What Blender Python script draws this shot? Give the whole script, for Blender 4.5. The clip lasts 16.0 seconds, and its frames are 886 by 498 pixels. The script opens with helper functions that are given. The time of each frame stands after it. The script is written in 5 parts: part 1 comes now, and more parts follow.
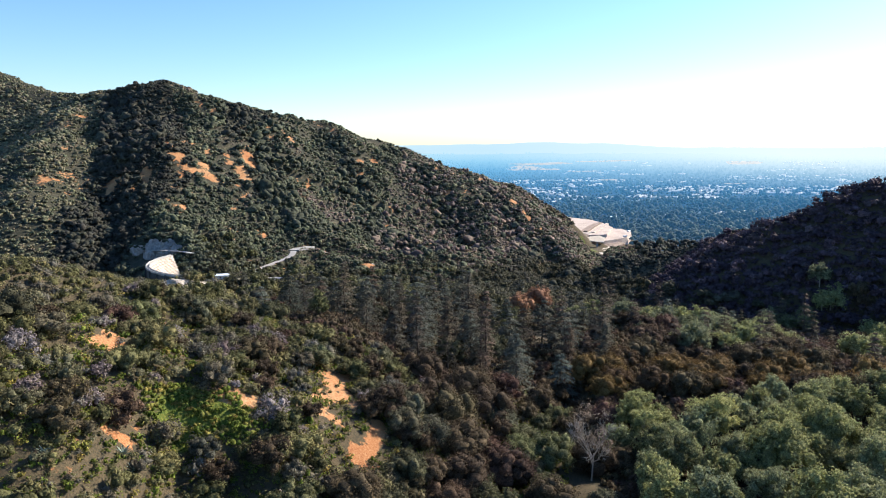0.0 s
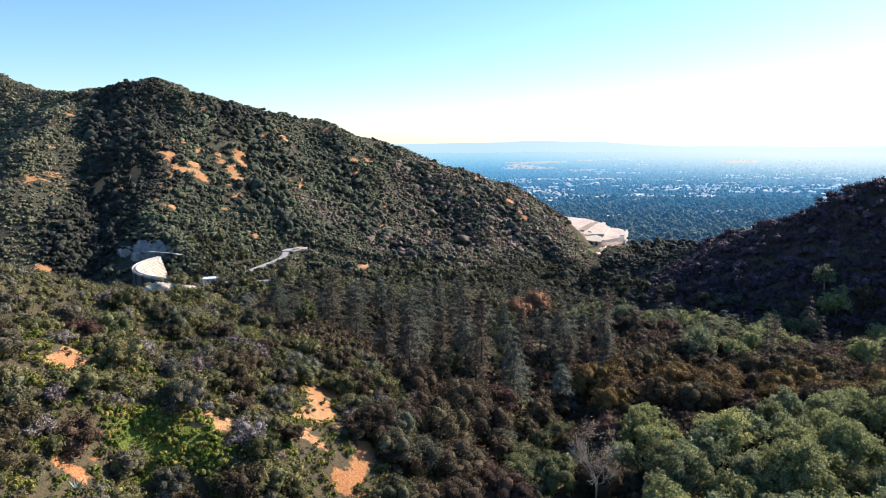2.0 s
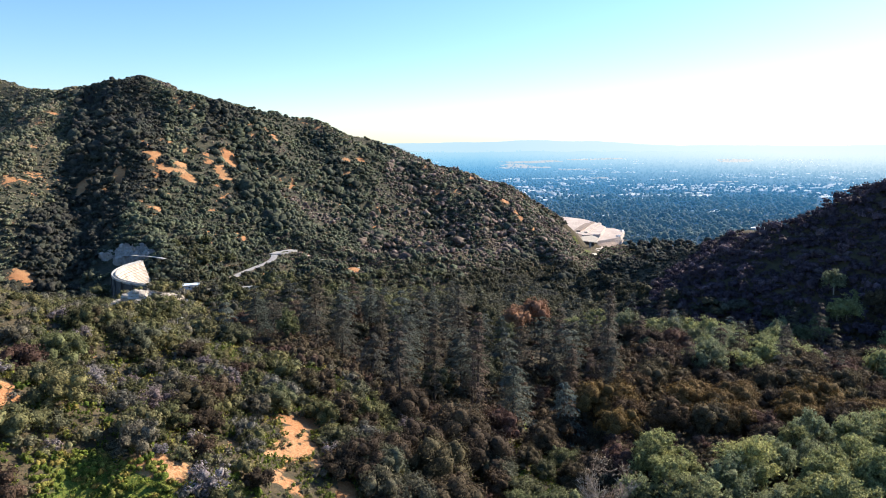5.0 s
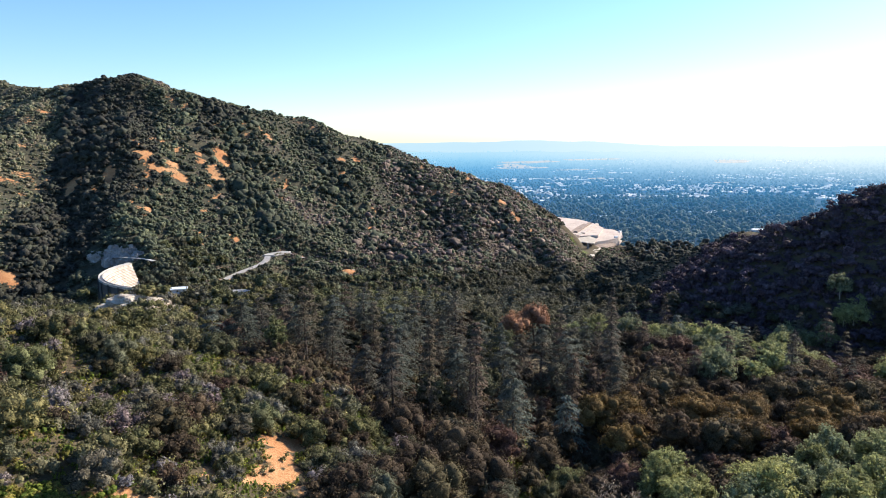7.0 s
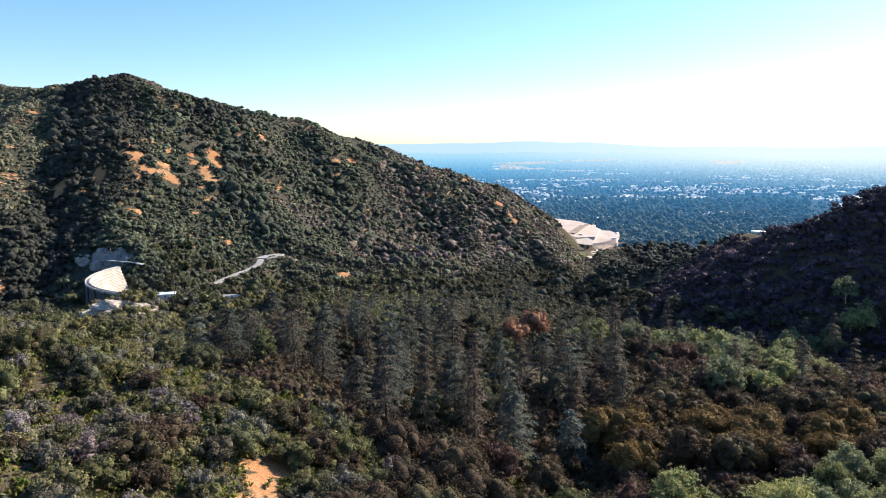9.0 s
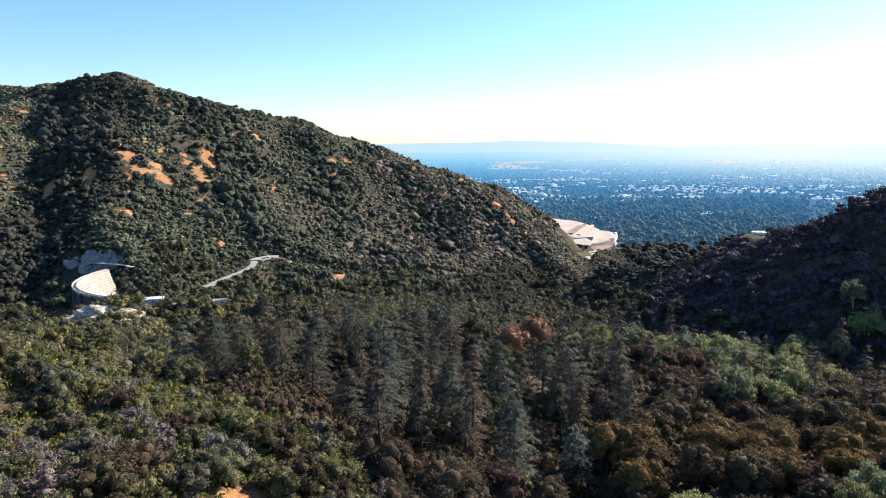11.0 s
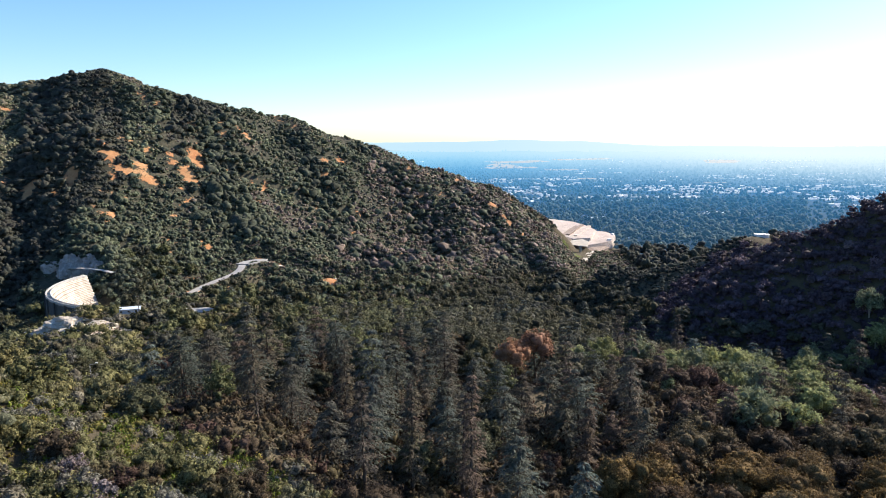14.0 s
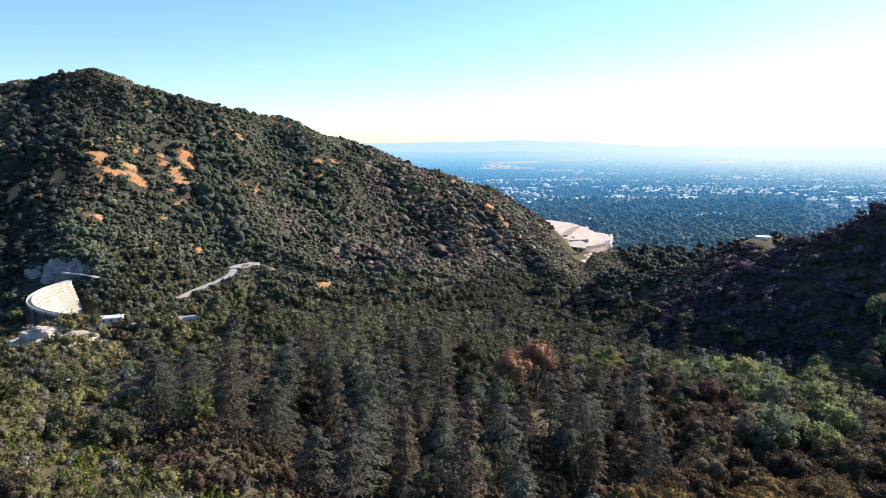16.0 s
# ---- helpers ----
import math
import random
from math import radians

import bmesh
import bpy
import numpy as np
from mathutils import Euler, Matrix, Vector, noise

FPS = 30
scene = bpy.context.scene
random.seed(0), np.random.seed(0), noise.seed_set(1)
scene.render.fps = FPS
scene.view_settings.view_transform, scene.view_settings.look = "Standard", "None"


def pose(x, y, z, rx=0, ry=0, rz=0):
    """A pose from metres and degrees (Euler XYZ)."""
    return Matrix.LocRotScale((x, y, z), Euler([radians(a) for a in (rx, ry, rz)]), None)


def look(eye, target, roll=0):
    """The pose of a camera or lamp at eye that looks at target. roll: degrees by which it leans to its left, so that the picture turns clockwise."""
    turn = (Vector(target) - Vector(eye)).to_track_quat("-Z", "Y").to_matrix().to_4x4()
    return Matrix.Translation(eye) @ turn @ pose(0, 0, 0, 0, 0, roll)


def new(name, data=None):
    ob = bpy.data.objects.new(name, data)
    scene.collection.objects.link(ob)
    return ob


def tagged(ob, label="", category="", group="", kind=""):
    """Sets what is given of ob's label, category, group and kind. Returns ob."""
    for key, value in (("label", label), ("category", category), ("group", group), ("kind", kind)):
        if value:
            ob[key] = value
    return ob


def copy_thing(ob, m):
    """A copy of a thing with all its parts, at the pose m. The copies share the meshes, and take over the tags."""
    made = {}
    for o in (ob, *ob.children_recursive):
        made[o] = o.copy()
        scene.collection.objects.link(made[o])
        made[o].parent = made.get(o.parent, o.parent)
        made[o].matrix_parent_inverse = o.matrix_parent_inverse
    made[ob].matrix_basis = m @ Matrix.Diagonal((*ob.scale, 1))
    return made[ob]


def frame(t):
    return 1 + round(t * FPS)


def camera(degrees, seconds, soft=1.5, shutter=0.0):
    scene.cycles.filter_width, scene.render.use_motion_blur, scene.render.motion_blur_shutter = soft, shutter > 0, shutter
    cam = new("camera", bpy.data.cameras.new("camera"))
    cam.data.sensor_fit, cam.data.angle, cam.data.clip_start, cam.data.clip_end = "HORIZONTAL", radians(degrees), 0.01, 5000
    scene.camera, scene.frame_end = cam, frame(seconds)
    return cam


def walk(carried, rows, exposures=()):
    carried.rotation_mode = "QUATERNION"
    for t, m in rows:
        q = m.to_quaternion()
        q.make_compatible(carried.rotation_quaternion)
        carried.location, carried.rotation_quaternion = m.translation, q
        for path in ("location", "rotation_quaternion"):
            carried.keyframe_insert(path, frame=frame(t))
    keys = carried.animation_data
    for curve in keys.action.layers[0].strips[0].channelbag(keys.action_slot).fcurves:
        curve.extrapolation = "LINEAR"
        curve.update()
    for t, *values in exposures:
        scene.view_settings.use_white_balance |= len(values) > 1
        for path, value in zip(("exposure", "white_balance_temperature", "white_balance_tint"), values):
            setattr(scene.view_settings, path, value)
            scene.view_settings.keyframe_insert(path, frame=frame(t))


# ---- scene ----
cam = camera(66.1, 16.0, soft=1.0)
PATH = [
    (0, (3.718, 1.412, 99.126), (3.624, 3.387, 98.824), -0.2),
    (0.5, (3.733, 4.892, 99.085), (3.642, 6.867, 98.783), -0.2),
    (1, (3.885, 8.519, 99.103), (3.797, 10.494, 98.8), -0.2),
    (1.5, (4.005, 12.092, 99.22), (3.92, 14.067, 98.915), -0.2),
    (2, (4.057, 15.701, 99.229), (3.974, 17.676, 98.923), -0.2),
    (2.5, (4.077, 19.339, 99.316), (3.997, 21.313, 99.009), -0.2),
    (3, (4.008, 22.932, 99.308), (3.931, 24.907, 99.001), -0.2),
    (3.5, (3.85, 26.597, 99.333), (3.776, 28.571, 99.025), -0.2),
    (4, (3.731, 30.113, 99.278), (3.66, 32.088, 98.971), -0.2),
    (4.2, (3.676, 31.508, 99.273), (3.606, 33.483, 98.965), -0.2),
    (6.5, (3.666, 46.436, 99.337), (3.607, 48.412, 99.029), -0.2),
    (7, (3.416, 49.635, 99.226), (3.36, 51.61, 98.918), -0.1),
    (7.5, (3.229, 52.723, 99.093), (3.177, 54.699, 98.785), -0.1),
    (8, (3.126, 55.719, 99.094), (3.076, 57.694, 98.787), -0.1),
    (8.5, (3.063, 58.657, 99.051), (3.016, 60.633, 98.745), -0.1),
    (9, (3.053, 61.613, 98.988), (3.008, 63.588, 98.683), -0.1),
    (11.5, (2.919, 77.407, 99.191), (2.885, 79.383, 98.884), -0.1),
    (12, (2.855, 81.198, 99.26), (2.824, 83.174, 98.953), -0.1),
    (12.5, (2.686, 85.068, 99.528), (2.658, 87.044, 99.221), -0.1),
    (13, (2.606, 89.18, 99.755), (2.58, 91.156, 99.447), -0.0),
    (13.5, (2.579, 93.232, 99.968), (2.555, 95.208, 99.659), -0.0),
    (14, (2.7, 97.264, 100.014), (2.678, 99.24, 99.704), -0.0),
    (14.5, (2.814, 101.181, 100.081), (2.795, 103.157, 99.771), -0.0),
    (15, (2.79, 104.941, 100.212), (2.773, 106.917, 99.902), -0.0),
    (15.5, (2.618, 108.633, 100.328), (2.603, 110.609, 100.019), 0.0),
    (16, (2.654, 112.524, 100.42), (2.642, 114.5, 100.111), 0.0),
]
walk(cam, [(t, look(eye, target, roll)) for t, eye, target, roll in PATH])

scene.view_settings.exposure = 0.8

# ---- light ----
SUN_AZ, SUN_EL = radians(53), radians(31)   # right of the +y axis, above the horizon
world = bpy.data.worlds.new("sky")
scene.world = world
world.use_nodes = True
wn = world.node_tree.nodes
sky = wn.new("ShaderNodeTexSky")
sky.sky_type, sky.sun_disc = "NISHITA", False
sky.sun_elevation, sky.sun_rotation = SUN_EL, SUN_AZ
sky.air_density, sky.dust_density, sky.ozone_density = 1.0, 0.3, 5.0
wn["Background"].inputs["Strength"].default_value = 0.12
rich = wn.new("ShaderNodeHueSaturation")
rich.inputs["Saturation"].default_value = 1.1
world.node_tree.links.new(sky.outputs["Color"], rich.inputs["Color"])
world.node_tree.links.new(rich.outputs["Color"], wn["Background"].inputs["Color"])
sun_data = bpy.data.lights.new("sun", "SUN")
sun_data.energy, sun_data.angle, sun_data.color = 6.1, radians(0.53), (1.0, 0.875, 0.735)
sun = new("sun", sun_data)
sun_way = Vector((math.sin(SUN_AZ) * math.cos(SUN_EL), math.cos(SUN_AZ) * math.cos(SUN_EL), math.sin(SUN_EL)))
sun.rotation_euler = sun_way.to_track_quat("Z", "Y").to_euler()


# ---- materials ----
def material(name, rough=0.85):
    m = bpy.data.materials.new(name)
    m.use_nodes = True
    b = m.node_tree.nodes["Principled BSDF"]
    b.inputs["Roughness"].default_value = rough
    b.inputs["Specular IOR Level"].default_value = 0.25
    return m, m.node_tree.nodes, m.node_tree.links, b


def ramp(nodes, stops):
    r = nodes.new("ShaderNodeValToRGB")
    while len(r.color_ramp.elements) < len(stops):
        r.color_ramp.elements.new(0.5)
    for e, (at, c) in zip(r.color_ramp.elements, stops):
        e.position, e.color = at, (*c, 1)
    return r


def noise_node(nodes, links, scale, detail=5.0, rough=0.6, stretch=None):
    n, g = nodes.new("ShaderNodeTexNoise"), nodes.new("ShaderNodeNewGeometry")
    n.inputs["Scale"].default_value, n.inputs["Detail"].default_value, n.inputs["Roughness"].default_value = scale, detail, rough
    if stretch:
        v = nodes.new("ShaderNodeVectorMath")
        v.operation = "MULTIPLY"
        v.inputs[1].default_value = stretch
        links.new(g.outputs["Position"], v.inputs[0])
        links.new(v.outputs[0], n.inputs["Vector"])
    else:
        links.new(g.outputs["Position"], n.inputs["Vector"])
    return n


def math_node(nodes, links, op, a, b):
    n = nodes.new("ShaderNodeMath")
    n.operation = op
    for i, v in enumerate((a, b)):
        if isinstance(v, (int, float)):
            n.inputs[i].default_value = v
        else:
            links.new(v, n.inputs[i])
    return n.outputs[0]


def mix_node(nodes, links, fac, a, b, how="MIX"):
    n = nodes.new("ShaderNodeMix")
    n.data_type, n.blend_type = "RGBA", how
    for i, v in ((0, fac), (6, a), (7, b)):
        if isinstance(v, (int, float)):
            n.inputs[i].default_value = v
        elif isinstance(v, tuple):
            n.inputs[i].default_value = (*v, 1)
        else:
            links.new(v, n.inputs[i])
    return n.outputs[2]


def plain_mat(name, low, high, scale=0.6, rough=0.85, bump=0.3, fine=6.0, stretch=None):
    """A weathered surface: two tones mottled at two sizes, with relief."""
    m, n, l, b = material(name, rough)
    big, small = noise_node(n, l, scale, stretch=stretch), noise_node(n, l, scale * fine)
    f = math_node(n, l, "ADD", math_node(n, l, "MULTIPLY", big.outputs[0], 0.65), math_node(n, l, "MULTIPLY", small.outputs[0], 0.35))
    r = ramp(n, [(0.32, low), (0.68, high)])
    l.new(f, r.inputs[0])
    l.new(r.outputs[0], b.inputs["Base Color"])
    bp = n.new("ShaderNodeBump")
    bp.inputs["Strength"].default_value = bump
    bp.inputs["Distance"].default_value = 0.3 / scale
    l.new(small.outputs[0], bp.inputs["Height"])
    l.new(bp.outputs[0], b.inputs["Normal"])
    return m


def leaf_mat(name, stops, seep=0.3, spread=0.4, grain=3.0, speckle=0.62):
    """Foliage: a hue for each plant, a little change from spray to spray, light let through."""
    m, n, l, b = material(name, 0.8)
    b.inputs["Specular IOR Level"].default_value = 0.12
    info, at, geo = n.new("ShaderNodeObjectInfo"), n.new("ShaderNodeAttribute"), n.new("ShaderNodeNewGeometry")
    at.attribute_name = "tint"
    single = math_node(n, l, "LESS_THAN", at.outputs["Fac"], 1e-6)
    v = math_node(n, l, "FRACT", math_node(n, l, "ADD", math_node(n, l, "MULTIPLY", info.outputs["Random"], single), at.outputs["Fac"]), 0)
    r = ramp(n, stops)
    r.color_ramp.interpolation = "LINEAR"
    l.new(v, r.inputs[0])
    k = math_node(n, l, "ADD", math_node(n, l, "MULTIPLY", geo.outputs["Random Per Island"], 2 * spread), 1 - spread)
    fine = noise_node(n, l, grain, 3.0, 0.65)
    speck = ramp(n, [(0.34, (1 - speckle,) * 3), (0.66, (1 + speckle,) * 3)])
    l.new(fine.outputs[0], speck.inputs[0])
    k = math_node(n, l, "MULTIPLY", k, speck.outputs[0])
    c = mix_node(n, l, 1.0, r.outputs[0], (0, 0, 0), "MULTIPLY")
    l.new(k, c.node.inputs[7])
    bp = n.new("ShaderNodeBump")
    bp.inputs["Strength"].default_value, bp.inputs["Distance"].default_value = 0.7, 0.6 / grain
    l.new(fine.outputs[0], bp.inputs["Height"])
    l.new(bp.outputs[0], b.inputs["Normal"])
    l.new(c, b.inputs["Base Color"])
    t, mx = n.new("ShaderNodeBsdfTranslucent"), n.new("ShaderNodeMixShader")
    l.new(c, t.inputs["Color"])
    mx.inputs[0].default_value = seep
    l.new(b.outputs[0], mx.inputs[1])
    l.new(t.outputs[0], mx.inputs[2])
    l.new(mx.outputs[0], n["Material Output"].inputs[0])
    return m


def distance_mat(name, low, high, scale, haze_glow, amount, rough=0.9):
    """Far distance: haze is painted on as a glow that grows with distance."""
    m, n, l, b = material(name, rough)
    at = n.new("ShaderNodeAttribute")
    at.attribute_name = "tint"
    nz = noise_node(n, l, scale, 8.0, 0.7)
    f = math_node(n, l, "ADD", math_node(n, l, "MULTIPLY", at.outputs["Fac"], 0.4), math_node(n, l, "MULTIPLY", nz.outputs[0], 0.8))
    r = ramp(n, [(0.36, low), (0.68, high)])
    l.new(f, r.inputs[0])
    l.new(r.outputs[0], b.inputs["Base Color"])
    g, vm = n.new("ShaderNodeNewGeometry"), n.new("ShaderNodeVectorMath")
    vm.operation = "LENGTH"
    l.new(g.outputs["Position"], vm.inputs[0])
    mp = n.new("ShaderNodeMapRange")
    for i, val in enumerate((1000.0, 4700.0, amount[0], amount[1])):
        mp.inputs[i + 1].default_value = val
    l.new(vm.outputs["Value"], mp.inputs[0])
    cr = ramp(n, haze_glow)
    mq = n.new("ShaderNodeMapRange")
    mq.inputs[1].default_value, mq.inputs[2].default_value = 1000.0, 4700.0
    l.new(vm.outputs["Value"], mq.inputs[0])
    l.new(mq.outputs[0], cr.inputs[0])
    # painted glare: the glow whitens far off and to the right, sunward
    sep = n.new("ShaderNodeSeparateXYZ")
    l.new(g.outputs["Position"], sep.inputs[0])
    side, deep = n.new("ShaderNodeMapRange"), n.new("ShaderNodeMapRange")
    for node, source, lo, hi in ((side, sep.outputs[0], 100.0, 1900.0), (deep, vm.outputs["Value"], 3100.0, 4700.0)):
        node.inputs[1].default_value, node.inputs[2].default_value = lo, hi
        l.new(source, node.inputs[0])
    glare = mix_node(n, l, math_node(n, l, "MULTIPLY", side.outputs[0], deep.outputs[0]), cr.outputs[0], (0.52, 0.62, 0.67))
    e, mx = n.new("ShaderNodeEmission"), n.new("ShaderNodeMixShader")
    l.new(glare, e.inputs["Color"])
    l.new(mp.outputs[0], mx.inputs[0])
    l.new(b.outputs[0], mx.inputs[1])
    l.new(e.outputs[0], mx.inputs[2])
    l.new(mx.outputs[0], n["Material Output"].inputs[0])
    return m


# glow colours of the painted haze, from near to far
HAZE_GLOW = [(0.0, (0.013, 0.046, 0.100)), (0.30, (0.023, 0.100, 0.220)), (0.53, (0.046, 0.190, 0.385)), (0.77, (0.105, 0.320, 0.550)), (0.92, (0.20, 0.42, 0.60)), (1.0, (0.28, 0.47, 0.60))]
M_PLAIN = distance_mat("hazy_plain", (0.006, 0.022, 0.020), (0.028, 0.048, 0.044), 0.045, HAZE_GLOW, (0.35, 0.94))
M_FARWOOD = distance_mat("hazy_trees", (0.018, 0.034, 0.024), (0.150, 0.172, 0.105), 0.06, HAZE_GLOW, (0.20, 0.96))
M_FARHOUSE = distance_mat("hazy_buildings", (0.65, 0.63, 0.6), (0.92, 0.9, 0.88), 0.02, HAZE_GLOW, (0.05, 0.6))
M_FARFIELD = distance_mat("hazy_bare_fields", (0.40, 0.36, 0.31), (0.62, 0.56, 0.5), 0.01, HAZE_GLOW, (0.3, 0.42))
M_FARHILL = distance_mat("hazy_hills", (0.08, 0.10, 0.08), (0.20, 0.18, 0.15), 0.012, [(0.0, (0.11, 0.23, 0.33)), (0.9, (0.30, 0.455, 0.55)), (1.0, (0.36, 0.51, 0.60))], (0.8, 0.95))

M_SCRUB = leaf_mat("chaparral_leaves", [(0.0, (0.080, 0.081, 0.037)), (0.22, (0.118, 0.117, 0.051)), (0.42, (0.156, 0.151, 0.068)), (0.56, (0.191, 0.169, 0.074)), (0.70, (0.146, 0.145, 0.085)), (0.80, (0.127, 0.111, 0.075)), (0.90, (0.158, 0.155, 0.131)), (1.0, (0.096, 0.081, 0.048))])
M_HILLSCRUB = leaf_mat("hill_scrub_leaves", [(0.0, (0.053, 0.052, 0.047)), (0.12, (0.075, 0.084, 0.062)), (0.3, (0.107, 0.122, 0.080)), (0.5, (0.161, 0.180, 0.110)), (0.68, (0.213, 0.199, 0.131)), (0.8, (0.191, 0.152, 0.131)), (0.92, (0.260, 0.206, 0.168)), (1.0, (0.161, 0.115, 0.117))], 0.35, 0.3, 1.3, 0.72)
# purple-dark stops: the right hill's shade is put into the leaf colour
M_SHADEBRUSH = leaf_mat("shade_tinted_brush", [(0.0, (0.053, 0.040, 0.052)), (0.6, (0.075, 0.055, 0.073)), (0.82, (0.094, 0.074, 0.079)), (0.92, (0.128, 0.095, 0.116)), (1.0, (0.100, 0.071, 0.089))], 0.12, 0.3, 1.0, 0.4)
M_GREYBRUSH = leaf_mat("dry_grey_twigs", [(0.0, (0.196, 0.175, 0.177)), (0.5, (0.172, 0.130, 0.124)), (1.0, (0.253, 0.232, 0.230))], 0.15)
M_DRYTWIG = leaf_mat("dry_brown_twigs", [(0.0, (0.24, 0.18, 0.13)), (1.0, (0.32, 0.25, 0.19))], 0.1)
M_CEDAR = leaf_mat("cedar_needles", [(0.0, (0.059, 0.069, 0.055)), (0.3, (0.107, 0.123, 0.101)), (0.5, (0.083, 0.081, 0.058)), (0.7, (0.117, 0.141, 0.120)), (0.85, (0.090, 0.075, 0.055)), (1.0, (0.070, 0.081, 0.066))], 0.25, 0.4)
M_PINE = leaf_mat("pine_needles", [(0.0, (0.067, 0.055, 0.041)), (0.35, (0.099, 0.088, 0.060)), (0.6, (0.121, 0.088, 0.065)), (0.8, (0.096, 0.097, 0.073)), (1.0, (0.079, 0.060, 0.049))], 0.2, 0.4)
M_OAK = leaf_mat("oak_leaves", [(0.0, (0.057, 0.042, 0.029)), (0.4, (0.084, 0.063, 0.039)), (0.65, (0.096, 0.083, 0.045)), (0.8, (0.095, 0.055, 0.044)), (1.0, (0.066, 0.053, 0.035))], 0.28)
M_WOODLAND = leaf_mat("canyon_tree_leaves", [(0.0, (0.061, 0.061, 0.039)), (0.3, (0.087, 0.087, 0.048)), (0.5, (0.124, 0.128, 0.060)), (0.66, (0.083, 0.082, 0.051)), (0.8, (0.148, 0.159, 0.073)), (0.92, (0.086, 0.087, 0.067)), (1.0, (0.073, 0.071, 0.043))], 0.3)
M_GOLDOAK = leaf_mat("golden_oak_leaves", [(0.0, (0.119, 0.078, 0.033)), (0.5, (0.160, 0.108, 0.038)), (1.0, (0.086, 0.058, 0.034))], 0.3)
M_LIGHT = leaf_mat("willow_leaves", [(0.0, (0.195, 0.208, 0.094)), (0.35, (0.276, 0.290, 0.125)), (0.6, (0.230, 0.253, 0.147)), (0.8, (0.327, 0.326, 0.125)), (1.0, (0.144, 0.158, 0.084))], 0.4)
M_RUST = leaf_mat("rust_leaves", [(0.0, (0.30, 0.165, 0.095)), (1.0, (0.23, 0.125, 0.08))], 0.3)
M_ALDER = leaf_mat("alder_leaves", [(0.0, (0.200, 0.221, 0.108)), (0.4, (0.309, 0.326, 0.142)), (0.7, (0.163, 0.180, 0.108)), (1.0, (0.254, 0.275, 0.156))], 0.4)
M_GRASS = leaf_mat("green_grass", [(0.0, (0.089, 0.129, 0.024)), (0.5, (0.150, 0.182, 0.034)), (0.85, (0.190, 0.182, 0.046)), (1.0, (0.257, 0.200, 0.055))], 0.35)
M_AGAVE = leaf_mat("agave_blades", [(0.0, (0.20, 0.26, 0.22)), (1.0, (0.26, 0.32, 0.26))], 0.1)
M_BARK = plain_mat("bark", (0.06, 0.045, 0.035), (0.14, 0.11, 0.085), 1.5)
M_PALEBARK = plain_mat("pale_bark", (0.24, 0.20, 0.16), (0.42, 0.37, 0.31), 1.0)
M_CONCRETE = plain_mat("pale_concrete", (0.40, 0.36, 0.30), (0.56, 0.51, 0.43), 0.12, 0.9, 0.2)
M_DAMFACE, fn, fl, fb = material("banded_dam_concrete", 0.9)
big, small = noise_node(fn, fl, 0.5, stretch=(0.5, 0.5, 0.08)), noise_node(fn, fl, 1.2)
lift = fn.new("ShaderNodeTexWave")
lift.bands_direction, lift.inputs["Scale"].default_value, lift.inputs["Distortion"].default_value = "Z", 0.29, 1.0
fl.new(fn.new("ShaderNodeNewGeometry").outputs["Position"], lift.inputs["Vector"])
tone = ramp(fn, [(0.35, (0.42, 0.37, 0.32)), (0.65, (0.70, 0.65, 0.59))])
fl.new(big.outputs[0], tone.inputs[0])
joint = ramp(fn, [(0.0, (0.45, 0.38, 0.32)), (0.3, (0.8, 0.76, 0.71)), (0.55, (1, 1, 1))])
fl.new(math_node(fn, fl, "ADD", math_node(fn, fl, "MULTIPLY", lift.outputs["Fac"], 0.8), math_node(fn, fl, "MULTIPLY", math_node(fn, fl, "SUBTRACT", small.outputs[0], 0.45), 0.9)), joint.inputs[0])
fl.new(mix_node(fn, fl, 1.0, tone.outputs[0], joint.outputs[0], "MULTIPLY"), fb.inputs["Base Color"])
M_OLDCONC = plain_mat("stained_concrete", (0.26, 0.27, 0.27), (0.44, 0.44, 0.43), 0.2, 0.9, 0.2)
# water stains, with the outer face's shade put into the tone as well
M_STAINSHADE = plain_mat("stained_and_shaded_concrete", (0.035, 0.036, 0.038), (0.12, 0.12, 0.12), 0.2, 0.9, 0.2, stretch=(1.0, 1.0, 0.2))
M_ROCK = plain_mat("pale_rock", (0.36, 0.30, 0.235), (0.62, 0.55, 0.46), 0.25, 0.9, 0.6)
M_GREYROCK = plain_mat("grey_rock_face", (0.20, 0.18, 0.165), (0.52, 0.48, 0.45), 0.3, 0.9, 1.0, stretch=(1.0, 1.0, 0.35))
M_ASPHALT = plain_mat("asphalt", (0.25, 0.245, 0.24), (0.38, 0.37, 0.36), 0.3, 0.85, 0.1)
M_DARKASPHALT = plain_mat("dark_asphalt", (0.045, 0.047, 0.052), (0.075, 0.077, 0.082), 0.3, 0.8, 0.1)
M_SAND = plain_mat("basin_sand", (0.36, 0.29, 0.25), (0.58, 0.50, 0.44), 0.03, 0.95, 0.2, 9.0)
M_EMBANK = plain_mat("basin_embankment", (0.20, 0.155, 0.128), (0.34, 0.27, 0.225), 0.05, 0.95, 0.3, 8.0)
M_WHITE = plain_mat("white_paint", (0.70, 0.71, 0.72), (0.82, 0.82, 0.82), 0.8, 0.5, 0.05)
M_BLUEROOF = plain_mat("pale_blue_roof", (0.50, 0.58, 0.66), (0.72, 0.78, 0.84), 0.5, 0.45, 0.1)
M_STEEL = plain_mat("galvanised_steel", (0.35, 0.36, 0.37), (0.5, 0.5, 0.51), 2.0, 0.4, 0.05)
M_WOOD = plain_mat("weathered_wood", (0.10, 0.075, 0.055), (0.2, 0.16, 0.12), 2.0)
